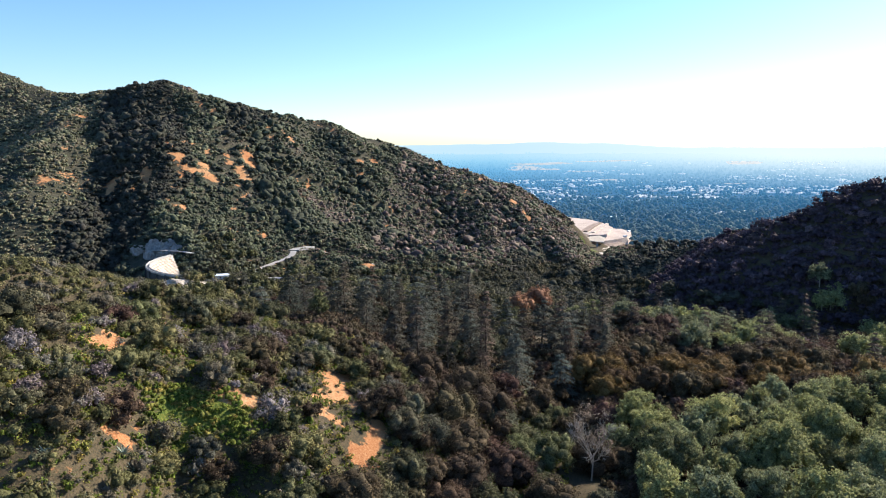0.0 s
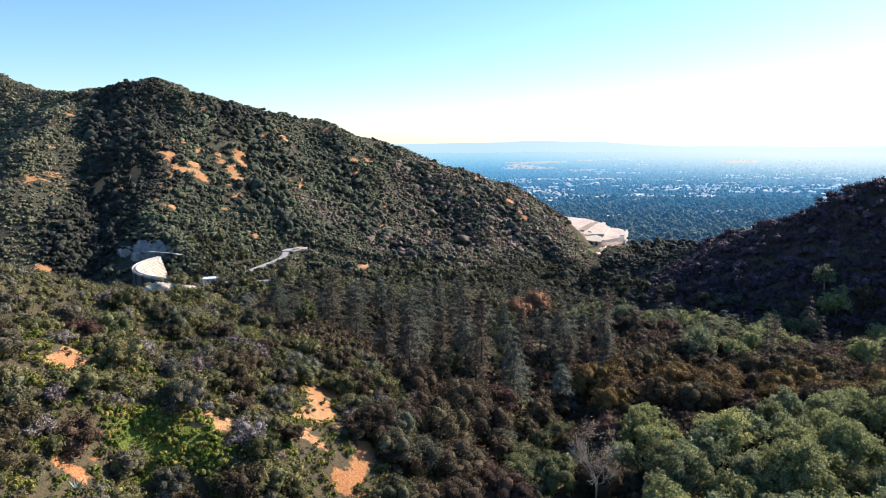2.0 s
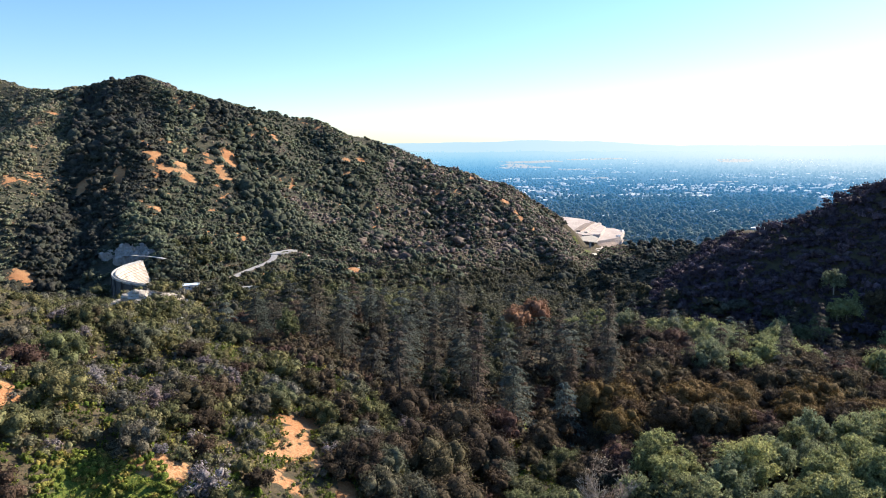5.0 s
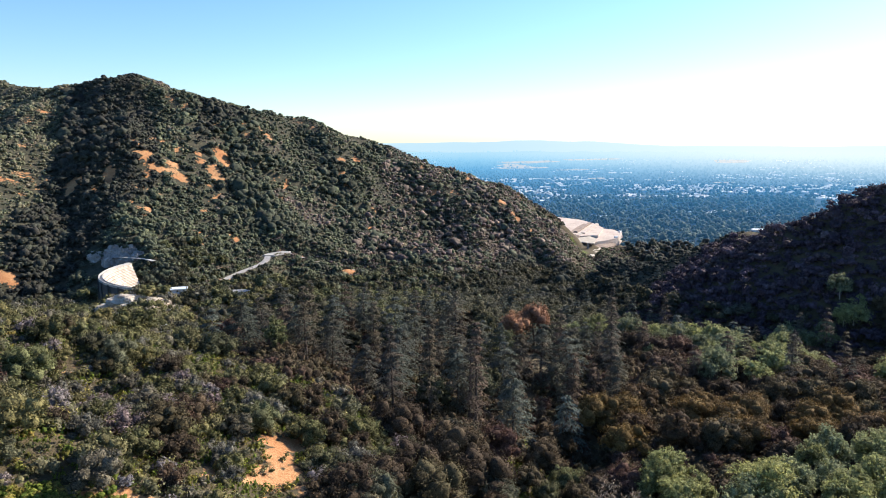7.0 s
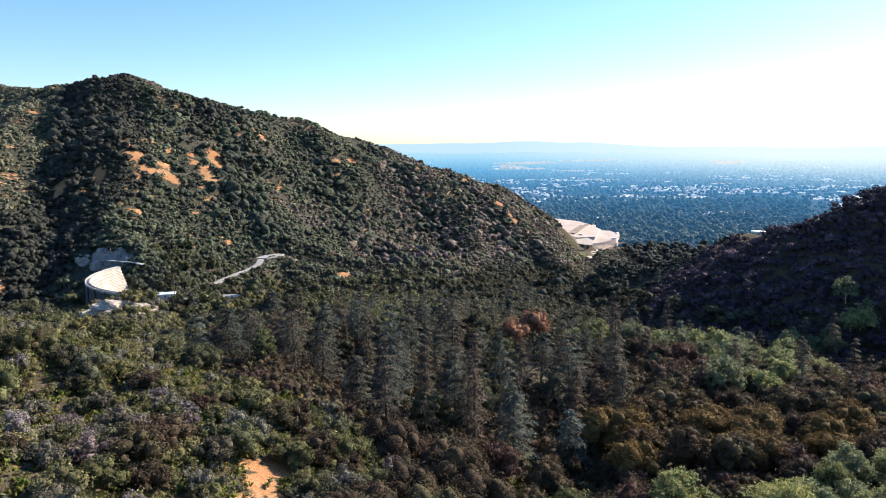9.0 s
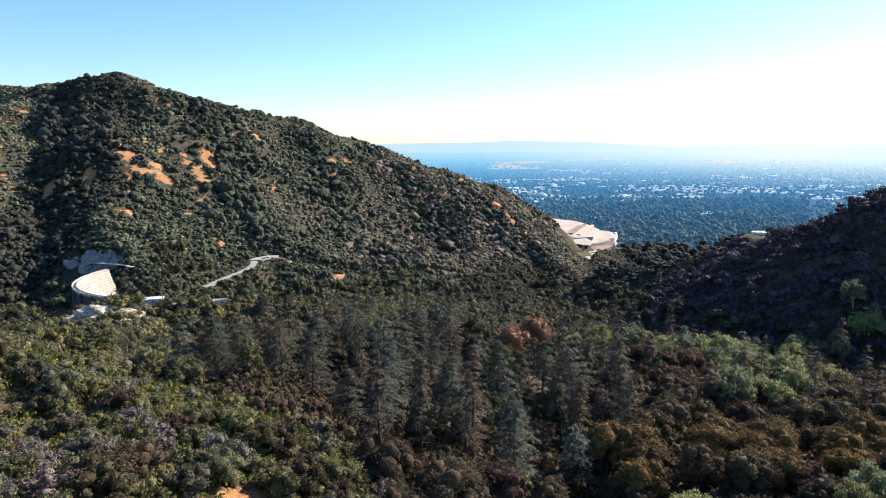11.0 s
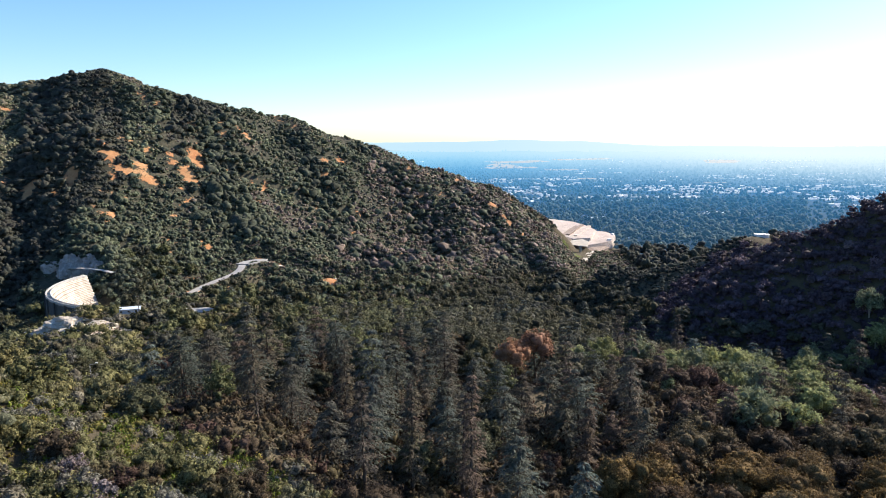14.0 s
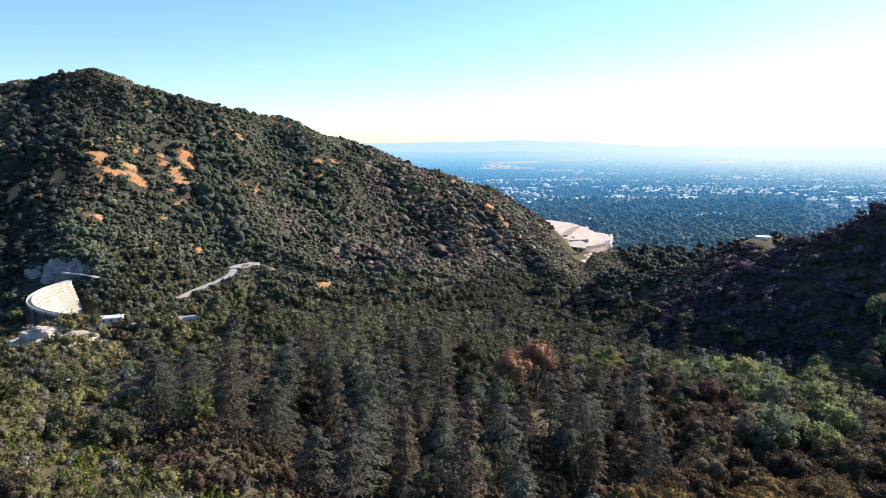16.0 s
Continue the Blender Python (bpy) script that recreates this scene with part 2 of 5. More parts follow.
M_GLASS = plain_mat("dark_window_glass", (0.02, 0.025, 0.03), (0.03, 0.035, 0.04), 1.0, 0.1, 0.0)


def ground_mat():
    m, n, l, b = material("hillside_soil", 0.95)
    soil, grass, dry = n.new("ShaderNodeAttribute"), n.new("ShaderNodeAttribute"), n.new("ShaderNodeAttribute")
    soil.attribute_name, grass.attribute_name, dry.attribute_name = "soil", "grass", "dry"
    big, mid, fine = noise_node(n, l, 0.035), noise_node(n, l, 0.3), noise_node(n, l, 2.2)
    litter = ramp(n, [(0.3, (0.030, 0.024, 0.016)), (0.44, (0.054, 0.048, 0.029)), (0.54, (0.098, 0.074, 0.043)), (0.62, (0.054, 0.052, 0.028)), (0.74, (0.13, 0.098, 0.061))])
    l.new(math_node(n, l, "ADD", math_node(n, l, "MULTIPLY", mid.outputs[0], 0.45), math_node(n, l, "MULTIPLY", fine.outputs[0], 0.55)), litter.inputs[0])
    dirt = ramp(n, [(0.32, (0.20, 0.070, 0.030)), (0.46, (0.34, 0.15, 0.062)), (0.56, (0.43, 0.24, 0.115)), (0.70, (0.52, 0.35, 0.20))])
    l.new(math_node(n, l, "ADD", math_node(n, l, "MULTIPLY", big.outputs[0], 0.4), math_node(n, l, "MULTIPLY", fine.outputs[0], 0.6)), dirt.inputs[0])
    turf = ramp(n, [(0.35, (0.065, 0.10, 0.018)), (0.55, (0.12, 0.15, 0.026)), (0.7, (0.24, 0.19, 0.05))])
    l.new(fine.outputs[0], turf.inputs[0])
    edge = math_node(n, l, "ADD", soil.outputs["Fac"], math_node(n, l, "MULTIPLY", math_node(n, l, "SUBTRACT", mid.outputs[0], 0.5), 1.6))
    sharp = ramp(n, [(0.34, (0, 0, 0)), (0.48, (1, 1, 1))])
    l.new(edge, sharp.inputs[0])
    gedge = math_node(n, l, "ADD", grass.outputs["Fac"], math_node(n, l, "MULTIPLY", math_node(n, l, "SUBTRACT", mid.outputs[0], 0.5), 0.9))
    gsharp = ramp(n, [(0.40, (0, 0, 0)), (0.6, (1, 1, 1))])
    l.new(gedge, gsharp.inputs[0])
    straw = ramp(n, [(0.32, (0.022, 0.024, 0.016)), (0.46, (0.038, 0.040, 0.026)), (0.56, (0.062, 0.058, 0.040)), (0.70, (0.12, 0.096, 0.066))])
    l.new(math_node(n, l, "ADD", math_node(n, l, "MULTIPLY", big.outputs[0], 0.35), math_node(n, l, "MULTIPLY", mid.outputs[0], 0.65)), straw.inputs[0])
    c = mix_node(n, l, dry.outputs["Fac"], litter.outputs[0], straw.outputs[0])
    c = mix_node(n, l, gsharp.outputs[0], c, turf.outputs[0])
    c = mix_node(n, l, sharp.outputs[0], c, dirt.outputs[0])
    l.new(c, b.inputs["Base Color"])
    bp = n.new("ShaderNodeBump")
    bp.inputs["Strength"].default_value, bp.inputs["Distance"].default_value = 0.6, 0.5
    l.new(fine.outputs[0], bp.inputs["Height"])
    l.new(bp.outputs[0], b.inputs["Normal"])
    return m


M_GROUND = ground_mat()

# ---- the lie of the land ----
def nearest(x, y, pts):
    """Distance to a line of points and the height along it."""
    best, z = np.full(np.shape(x), 1e9), np.zeros(np.shape(x))
    for (x0, y0, z0), (x1, y1, z1) in zip(pts[:-1], pts[1:]):
        dx, dy = x1 - x0, y1 - y0
        t = np.clip(((x - x0) * dx + (y - y0) * dy) / (dx * dx + dy * dy), 0, 1)
        d = np.hypot(x - x0 - t * dx, y - y0 - t * dy)
        z = np.where(d < best, z0 + t * (z1 - z0), z)
        best = np.minimum(best, d)
    return best, z


def ridge(x, y, pts, slope, r):
    best = np.full(np.shape(x), -1e9)
    for a, b in zip(pts[:-1], pts[1:]):
        d, z = nearest(x, y, [a, b])
        best = np.maximum(best, z - slope * (np.sqrt(d * d + r * r) - r))
    return best


def smax(a, b, k):
    h = np.clip(0.5 + 0.5 * (a - b) / k, 0, 1)
    return b + (a - b) * h + k * h * (1 - h)


def carve(h, x, y, pts, slope, width, k=8.0):
    d, z = nearest(x, y, pts)
    return -smax(-h, -(z + slope * np.maximum(d - width, 0)), k)


SPUR = [(-330, 105, 130), (-150, 132, 92), (-90, 142, 69), (-62, 176, 50), (-52, 188, 46), (-49, 205, 42), (-47, 240, 33), (-58, 285, 23)]
SPUR_BACK = [(-320, 190, 95), (-160, 205, 64), (-98, 222, 41), (-82, 268, 27), (-88, 300, 17), (-118, 332, 6), (-152, 350, 12), (-175, 410, 9), (-180, 460, 6)]
DARK_HILL = [(620, 470, 165), (440, 530, 112), (312, 566, 62), (255, 580, 37), (232, 670, 3), (195, 755, -27), (168, 830, -36), (140, 880, -52)]
FAR_HILL = [(640, 770, 62), (430, 800, 11), (304, 765, -10), (258, 850, -52), (235, 930, -86)]
CREST = [(-1500, 1480, 265), (-900, 1240, 236), (-720, 1160, 194), (-640, 1125, 182), (-570, 1100, 187), (-512, 1082, 195), (-462, 1068, 197), (-420, 1070, 193), (-386, 1078, 189), (-345, 1100, 178), (-310, 1125, 162), (-274, 1150, 152), (-238, 1180, 131), (-200, 1205, 117), (-158, 1235, 105), (-111, 1245, 95), (-65, 1240, 80)]
FRONT_END = [(-65, 1240, 79), (-20, 1215, 59), (11, 1190, 39), (52, 1160, 16), (93, 1115, -23), (115, 1080, -41), (144, 1010, -66)]
BACK_END = [(-40, 1330, 44), (42, 1385, 18), (76, 1395, 18), (104, 1405, 5), (133, 1415, -15), (169, 1425, -51), (199, 1432, -87), (224, 1437, -121)]
SPUR_A = [(-464, 1068, 196), (-438, 960, 146), (-380, 848, 107), (-351, 795, 78), (-321, 713, 44), (-300, 662, 16), (-258, 650, 2)]
SPUR_AB = [(-401, 1075, 180), (-377, 985, 128), (-327, 905, 92), (-303, 850, 55), (-263, 800, 20), (-225, 760, -10)]
SPUR_B = [(-313, 1130, 152), (-265, 1030, 107), (-231, 955, 64), (-201, 890, 25), (-169, 850, -5), (-132, 800, -37)]
SPUR_C = [(-213, 1200, 114), (-177, 1130, 66), (-144, 1070, 22), (-108, 1010, -13), (-72, 950, -48), (-46, 890, -65)]
SPUR_E = [(-64, 1225, 76), (-37, 1150, 30), (-9, 1085, -13), (20, 1020, -50), (38, 960, -71)]
SPUR_D = [(-640, 1130, 181), (-570, 960, 140), (-510, 800, 98), (-455, 690, 55), (-395, 610, -2)]
CREEK = [(-620, 560, 12), (-450, 520, -20), (-330, 530, -33), (-270, 534, -38), (-240, 538, -41), (-175, 545, -44), (-110, 592, -48), (-45, 645, -53), (60, 720, -61), (150, 850, -72), (225, 1200, -106), (285, 1600, -116)]
GULLY_A = [(-581, 1075, 172), (-470, 900, 113), (-418, 790, 70), (-389, 715, 30), (-359, 650, -2), (-340, 600, -22)]
GULLY_B = [(-330, 1062, 142), (-306, 985, 106), (-270, 900, 62), (-248, 850, 28), (-218, 785, -4), (-206, 752, -14)]
GULLY_C = [(-252, 1140, 114), (-219, 1090, 82), (-179, 1030, 40), (-139, 965, -2), (-105, 900, -36), (-81, 860, -54)]
GULLY_D = [(-135, 1220, 92), (-97, 1165, 48), (-64, 1105, 4), (-34, 1050, -38), (-8, 985, -68)]
GULLY_E = [(4, 1195, 30), (35, 1130, -6), (64, 1075, -44), (84, 1010, -70)]
RAVINE = [(44, 205, -2), (40, 240, -4), (37, 288, -5), (46, 330, -5), (62, 380, -14)]
HOLLOW = [(-63, 152, 41), (-57, 140, 33), (-40, 118, 18), (-20, 90, 6)]


def height(x, y):
    """The lie of the land, without its small bumps."""
    x, y = np.asarray(x, float), np.asarray(y, float)
    h = np.interp(y, [0, 150, 250, 330, 420, 500, 600, 700, 1000, 1250, 1600, 1750], [0, 1, 5, -1, -20, -38, -51, -62, -87, -107, -114, -122])
    h = h + 0.05 * np.clip(-x, 0, 300) - 0.06 * np.clip(x - 60, 0, 150)
    h = smax(h, ridge(x, y, [(-60, 300, 16), (20, 262, 9), (50, 320, 2)], 0.20, 30), 8)
    h = smax(h, ridge(x, y, SPUR, 0.86, 8), 8)
    h = smax(h, ridge(x, y, SPUR_BACK, 0.45, 20), 10)
    h = carve(h, x, y, HOLLOW, 0.8, 6)
    h = carve(h, x, y, RAVINE, 0.4, 3, 6)
    h = smax(h, ridge(x, y, DARK_HILL, 0.74, 10), 10)
    h = smax(h, ridge(x, y, FAR_HILL, 0.5, 20), 12)
    h = smax(h, ridge(x, y, [(366, 914, -13), (398, 926, -11)], 0.7, 14), 6)
    h = smax(h, ridge(x, y, CREST, 0.575, 20), 12)
    h = smax(h, ridge(x, y, FRONT_END, 0.72, 8), 8)
    h = smax(h, ridge(x, y, BACK_END, 0.70, 14), 10)
    h = smax(h, ridge(x, y, SPUR_D, 0.62, 15), 14)
    h = smax(h, ridge(x, y, SPUR_A, 0.70, 10), 10)
    for s in (SPUR_AB, SPUR_B, SPUR_C, SPUR_E):
        h = smax(h, ridge(x, y, s, 0.66, 8), 10)
    h = carve(h, x, y, GULLY_A, 0.72, 2, 7)
    for g in (GULLY_B, GULLY_C, GULLY_D, GULLY_E):
        h = carve(h, x, y, g, 0.42, 2, 12)
    h = smax(h, ridge(x, y, [(-178, 440, 8), (-135, 488, 4)], 0.45, 20), 8)
    h = smax(h, ridge(x, y, [(-300, 660, 22), (-262, 622, 6), (-232, 588, -10), (-205, 575, -22)], 0.8, 8), 6)
    h = carve(h, x, y, [(-320, 622, -8), (-284, 620, -10)], 1.5, 7, 4)
    h = carve(h, x, y, [(225, 1352, -116), (300, 1400, -116)], 1.6, 50, 5)
    return carve(h, x, y, CREEK, 1.1, 8, 5)


RNG = np.random.default_rng(7)
LATTICE = RNG.random((256, 256))


def vnoise(x, y, size):
    """Smooth noise from 0 to 1 with features of about that size."""
    u, v = np.asarray(x, float) / size, np.asarray(y, float) / size
    i, j = np.floor(u).astype(int), np.floor(v).astype(int)
    a, b = u - i, v - j
    a, b = a * a * (3 - 2 * a), b * b * (3 - 2 * b)
    q = lambda p, r: LATTICE[(i + p) % 256, (j + r) % 256]
    return (q(0, 0) * (1 - a) + q(1, 0) * a) * (1 - b) + (q(0, 1) * (1 - a) + q(1, 1) * a) * b


PLAIN_START, PLAIN_REACH, DROP = 1700.0, 3000.0, 225.0


def plain_height(x, y):
    """The broad plain beyond the canyon mouth; its far half is foreshortened."""
    r = np.clip(np.hypot(x, np.asarray(y, float) - 50), PLAIN_START, 4685)
    far = PLAIN_START - 3500 * np.log(1 - (r - PLAIN_START) / PLAIN_REACH)
    return 99 - r * DROP / far - 4


ROAD_UP = [(-210, 640, -22), (-209, 665, -22), (-203, 690, -21), (-197, 708, -20), (-194, 724, -18), (-198, 740, -16), (-194, 757, -15.5), (-182, 769, -18), (-160, 775, -27), (-135, 782, -34), (-108, 786, -41), (-83, 787, -48), (-51, 806, -52), (-16, 833, -58), (27, 859, -68)]
LAMP_ROAD = [(-122, 325, 14.5), (-108, 314, 16), (-98, 309, 16.5), (-88, 312, 15)]


def ground(x, y):
    x, y = np.asarray(x, float), np.asarray(y, float)
    h = height(x, y)
    steep = np.clip((h + 60) / 120, 0.25, 1)
    h = h + (vnoise(x, y, 60) - 0.5) * 14 * steep * (y > 420) + (vnoise(x + 900, y, 26) - 0.5) * 5 * steep + (vnoise(x, y + 500, 9) - 0.5) * 2.0
    h = smax(h, plain_height(x, y), 6)
    for road, half, wide in ((ROAD_UP, 5.0, 16), (LAMP_ROAD, 5.0, 6)):
        d, z = nearest(x, y, road)
        k = np.clip((d - half) / wide, 0, 1)
        h = np.where(d < half + wide, z * (1 - k) + h * k, h)
    return h


# bare soil: cut banks, slides and paths on the slopes (x, y, half width, half depth)
SPUR_SOIL = [(-41.9, 199.6, 3.2, 4.5), (-38.1, 195.6, 4.6, 5.5), (-37.3, 184.5, 3.6, 6.5), (-33.8, 189.2, 3.2, 5.5), (-30.8, 183.4, 1.8, 5.5), (-35.3, 170.1, 2.8, 6), (-38.5, 204.1, 4.6, 3), (-36, 204, 3, 3.6), (-31.7, 167.8, 1.7, 3.2), (-49.3, 198.8, 1.6, 5), (-46.6, 177.4, 2.8, 4.4),
             (-23.4, 176.3, 2.2, 4), (-23.4, 169.3, 2.7, 3.6), (-23.9, 164.2, 2.7, 3.6), (-24.6, 161, 2.7, 2.6), (-21.9, 171.6, 1.4, 3.8), (-85.5, 154.9, 1.9, 4), (-85.5, 159, 3, 4.5), (-82, 156, 2.6, 4), (-78.2, 153.3, 2.8, 2.6), (-77.8, 150.7, 2.7, 3.6), (-76.2, 144, 1.8, 3.2), (-69.9, 166, 1.9, 3.2), (-64.1, 185, 1.7, 5), (-61.9, 176.6, 2.6, 3),
             (-69.9, 130.4, 3.8, 2.4), (-67.3, 128.3, 4.2, 2.6), (-66.5, 127.6, 3.8, 2.6), (-69.3, 125.1, 1.8, 2.2), (-68.1, 135.2, 1.9, 2), (-74.3, 111.5, 2.2, 1.8), (11, 266, 2, 2)]
SCAR_SOIL = [(-373, 836, 7.8, 4.5), (-368, 874, 6.1, 13.6), (-357, 826, 5.8, 9.2), (-362, 821, 5.1, 3.5), (-354, 816, 3.8, 9.5), (-340, 838, 2.6, 10.4), (-345, 813, 5.0, 6.1), (-338, 814, 8.2, 7.2), (-331, 833, 5.8, 12.9), (-320, 824, 5.7, 10.9), (-312, 823, 5.1, 9.0), (-346, 797, 4.9, 7.4), (-344, 877, 2.7, 10.7),
             (-303, 881, 4.1, 9.3), (-292, 841, 5.2, 5.2), (-280, 825, 3.2, 17.9), (-283, 793, 2.5, 9.8), (-327, 723, 5.5, 3.5), (-312, 729, 5.6, 8.7), (-316, 710, 2.7, 5.8), (-316, 698, 5.3, 3.5), (-309, 706, 2.5, 7.8), (-339, 740, 2.8, 3.5), (-314, 674, 2.5, 3.6)]
CREST_SOIL = [(-263, 734, 4.5, 7.0), (-237, 759, 5.8, 7.0), (-378, 1068, 5.0, 10.1), (-365, 1050, 4.1, 9.9), (-376, 1001, 4.7, 4.3), (-332, 989, 5.4, 6.2), (-281, 970, 3.8, 3.5), (-228, 863, 4.0, 3.5), (-224, 896, 2.5, 8.4), (-305, 954, 3.7, 6.0), (-230, 947, 2.5, 11.8), (-564, 971, 9.1, 6.1),
              (-543, 957, 7.5, 4.8), (-495, 820, 3.8, 7.6), (-487, 815, 2.5, 7.6), (-463, 744, 2.9, 4.6), (-454, 740, 2.8, 6.8), (-443, 749, 2.5, 6.9), (-426, 711, 2.7, 6.5), (-374, 597, 12, 12), (-165, 420, 8, 6)]
FACE_SOIL = [(-184, 1091, 8.6, 5), (-163, 1121, 7.1, 5), (-174, 1051, 6.6, 4.5), (-161, 1027, 9.7, 5.5), (-123, 1008, 2.5, 6.1), (-71, 923, 6.5, 5.9), (-51, 902, 4.2, 8.3), (-61, 889, 8.3, 3.5), (13, 1226, 7.9, 11.8), (-34, 1222, 6, 7), (-62, 1191, 3.8, 6.1), (-44, 1130, 7.1, 4.5), (53, 1175, 8.7, 9.7), (68, 1150, 7.7, 9.7),
             (85, 1132, 4.8, 8), (92, 1121, 5.3, 5.0), (112, 1095, 4.3, 6.4), (118, 1404, 6, 5), (-121, 954, 2.5, 4.6), (-169, 976, 3.8, 6.1), (-89, 944, 3.0, 7.3), (-9, 1042, 3.3, 5.5)]
BANK_SOIL = [(-118, 762, 8.2, 7.4), (-112, 756, 7.0, 3.6), (-116, 772, 7, 8), (-187, 771, 13.1, 3.5), (-172, 774, 9, 4), (-194, 721, 4.4, 3.8), (-197, 684, 7.3, 6.3), (-205, 646, 6.9, 5.9), (-220, 682, 5.2, 6.2)]


def bare(x, y):
    x, y = np.asarray(x, float), np.asarray(y, float)
    s = np.zeros(np.shape(x))
    k = np.clip((y - 150) / 400, 0.22, 0.42)
    x, y = x + ((vnoise(x, y, 9) - 0.5) * 10 + (vnoise(x, y + 77, 4) - 0.5) * 5) * k, y + ((vnoise(x + 31, y, 9) - 0.5) * 12 + (vnoise(x + 11, y, 4) - 0.5) * 5) * k
    for cx, cy, a, b in SPUR_SOIL + SCAR_SOIL + CREST_SOIL + FACE_SOIL + BANK_SOIL:
        s = np.maximum(s, (1.42 if cy > 950 else 1.3 if cy > 400 or cx > -46 else 1.15) - np.hypot((x - cx) / a, (y - cy) / b))
    s = s * np.where(y > 400, 0.36 + 1.15 * vnoise(x + 5, y + 3, 5.0), 0.55 + 0.8 * vnoise(x + 5, y + 3, 3.2))
    hill = np.clip((height(x, y) + 30) / 60, 0, 1) * (y > 620) * (x < 150)
    streak = vnoise(0.86 * x + 0.5 * y, (0.86 * y - 0.5 * x) * 0.35, 8) * 0.62 + vnoise(x + 300, y, 55) * 0.5
    s = np.maximum(s, np.clip((streak - 0.78) * 4.5, 0, 0.75) * hill)
    near = (y < 230) * (x < -10)
    s = np.maximum(s, np.clip((vnoise(x + 40, y, 11) * 0.7 + vnoise(x, y, 30) * 0.4 - 0.86) * 5, 0, 0.7) * near)
    return np.clip(s, 0, 1)


def grassy(x, y):
    g = np.maximum(1.2 - np.hypot((x + 58) / 15, (y - 147) / 11), 1.2 - np.hypot((x - 27) / 5, (y - 268) / 4))
    g = np.maximum(g, 1.0 - np.hypot((x + 40) / 8, (y - 158) / 8))
    g = np.maximum(g, 1.3 - np.hypot((x - 232) / 24, (y - 1392) / 44))
    return np.clip(g * (0.35 + 1.1 * vnoise(x, y, 6)), 0, 1)


# ---- mesh helpers ----
def fast_mesh(name, verts, quads, mat, attrs=None, smooth=False):
    """A mesh from arrays of corners and of four-cornered faces."""
    me = bpy.data.meshes.new(name)
    nv, nf, k = len(verts), len(quads), quads.shape[1]
    me.vertices.add(nv)
    me.vertices.foreach_set("co", np.asarray(verts, np.float32).ravel())
    me.loops.add(nf * k)
    me.loops.foreach_set("vertex_index", np.asarray(quads, np.int32).ravel())
    me.polygons.add(nf)
    me.polygons.foreach_set("loop_start", np.arange(0, nf * k, k, dtype=np.int32))
    me.polygons.foreach_set("loop_total", np.full(nf, k, np.int32))
    me.update(calc_edges=True)
    me.polygons.foreach_set("use_smooth", np.full(nf, smooth))
    for key, values in (attrs or {}).items():
        me.attributes.new(key, "FLOAT", "POINT").data.foreach_set("value", np.asarray(values, np.float32))
    me.materials.append(mat)
    return me


def part(name, bm, mat, parent, label=""):
    """One mesh object under a thing or a part; bm is a bmesh or a mesh."""
    if isinstance(bm, bmesh.types.BMesh):
        me = bpy.data.meshes.new(name)
        bm.to_mesh(me)
        bm.free()
        me.materials.append(mat)
    else:
        me = bm
    ob = new(name, me)
    ob.parent = parent
    return tagged(ob, label)


def thing(name, label, category, group="", at=None):
    ob = tagged(new(name), label, category, group)
    if at is not None:
        ob.matrix_basis = at
    return ob


def box(bm, lo, hi, bevel=0.0):
    c = [(a + b) / 2 for a, b in zip(lo, hi)]
    s = [b - a for a, b in zip(lo, hi)]
    r = bmesh.ops.create_cube(bm, size=1, matrix=Matrix.Translation(c) @ Matrix.Diagonal((*s, 1)))
    if bevel:
        es = list({e for v in r["verts"] for e in v.link_edges})
        bmesh.ops.bevel(bm, geom=es, offset=bevel, segments=1, affect="EDGES")
    return bm


def limb(bm, a, b, ra, rb, sides=6):
    """A tapered round bar from a to b."""
    a, b = Vector(a), Vector(b)
    turn = (b - a).to_track_quat("Z", "Y").to_matrix().to_4x4()
    m = Matrix.Translation((a + b) / 2) @ turn
    bmesh.ops.create_cone(bm, cap_ends=True, segments=sides, radius1=ra, radius2=rb, depth=(b - a).length, matrix=m)
    return bm


def unit(v):
    return v / np.maximum(np.linalg.norm(v, axis=-1, keepdims=True), 1e-6)


def sprays(centres, normals, size, rng, long=1.5, fold=0.25):
    """Leaf sprays: one folded four-cornered blade at each centre, facing about along its normal."""
    n = len(centres)
    normals = unit(normals)
    t = unit(np.cross(normals, unit(rng.normal(size=(n, 3)))))
    s = np.cross(normals, t)
    size = np.broadcast_to(size, (n,))[:, None] * rng.uniform(0.65, 1.35, (n, 1))
    a = centres + t * size * long * 0.5
    c = centres - t * size * long * 0.5
    b = centres + s * size * 0.5 - normals * size * fold
    d = centres - s * size * 0.5 - normals * size * fold
    v = np.stack([a, b, c, d], 1).reshape(-1, 3)
    k = np.arange(4 * n).reshape(n, 4)
    return v, np.concatenate([k[:, [0, 1, 2]], k[:, [0, 2, 3]]])


def join(pieces):
    vs, fs, k = [], [], 0
    for v, f in pieces:
        vs.append(v)
        fs.append(f + k)
        k += len(v)
    return np.concatenate(vs), np.concatenate(fs)


def ball(level):
    bm = bmesh.new()
    bmesh.ops.create_icosphere(bm, subdivisions=level, radius=1)
    out = np.array([v.co[:] for v in bm.verts]), np.array([[v.index for v in f.verts] for f in bm.faces])
    bm.free()
    return out


BALLS = {1: ball(1), 2: ball(2), 3: ball(3)}


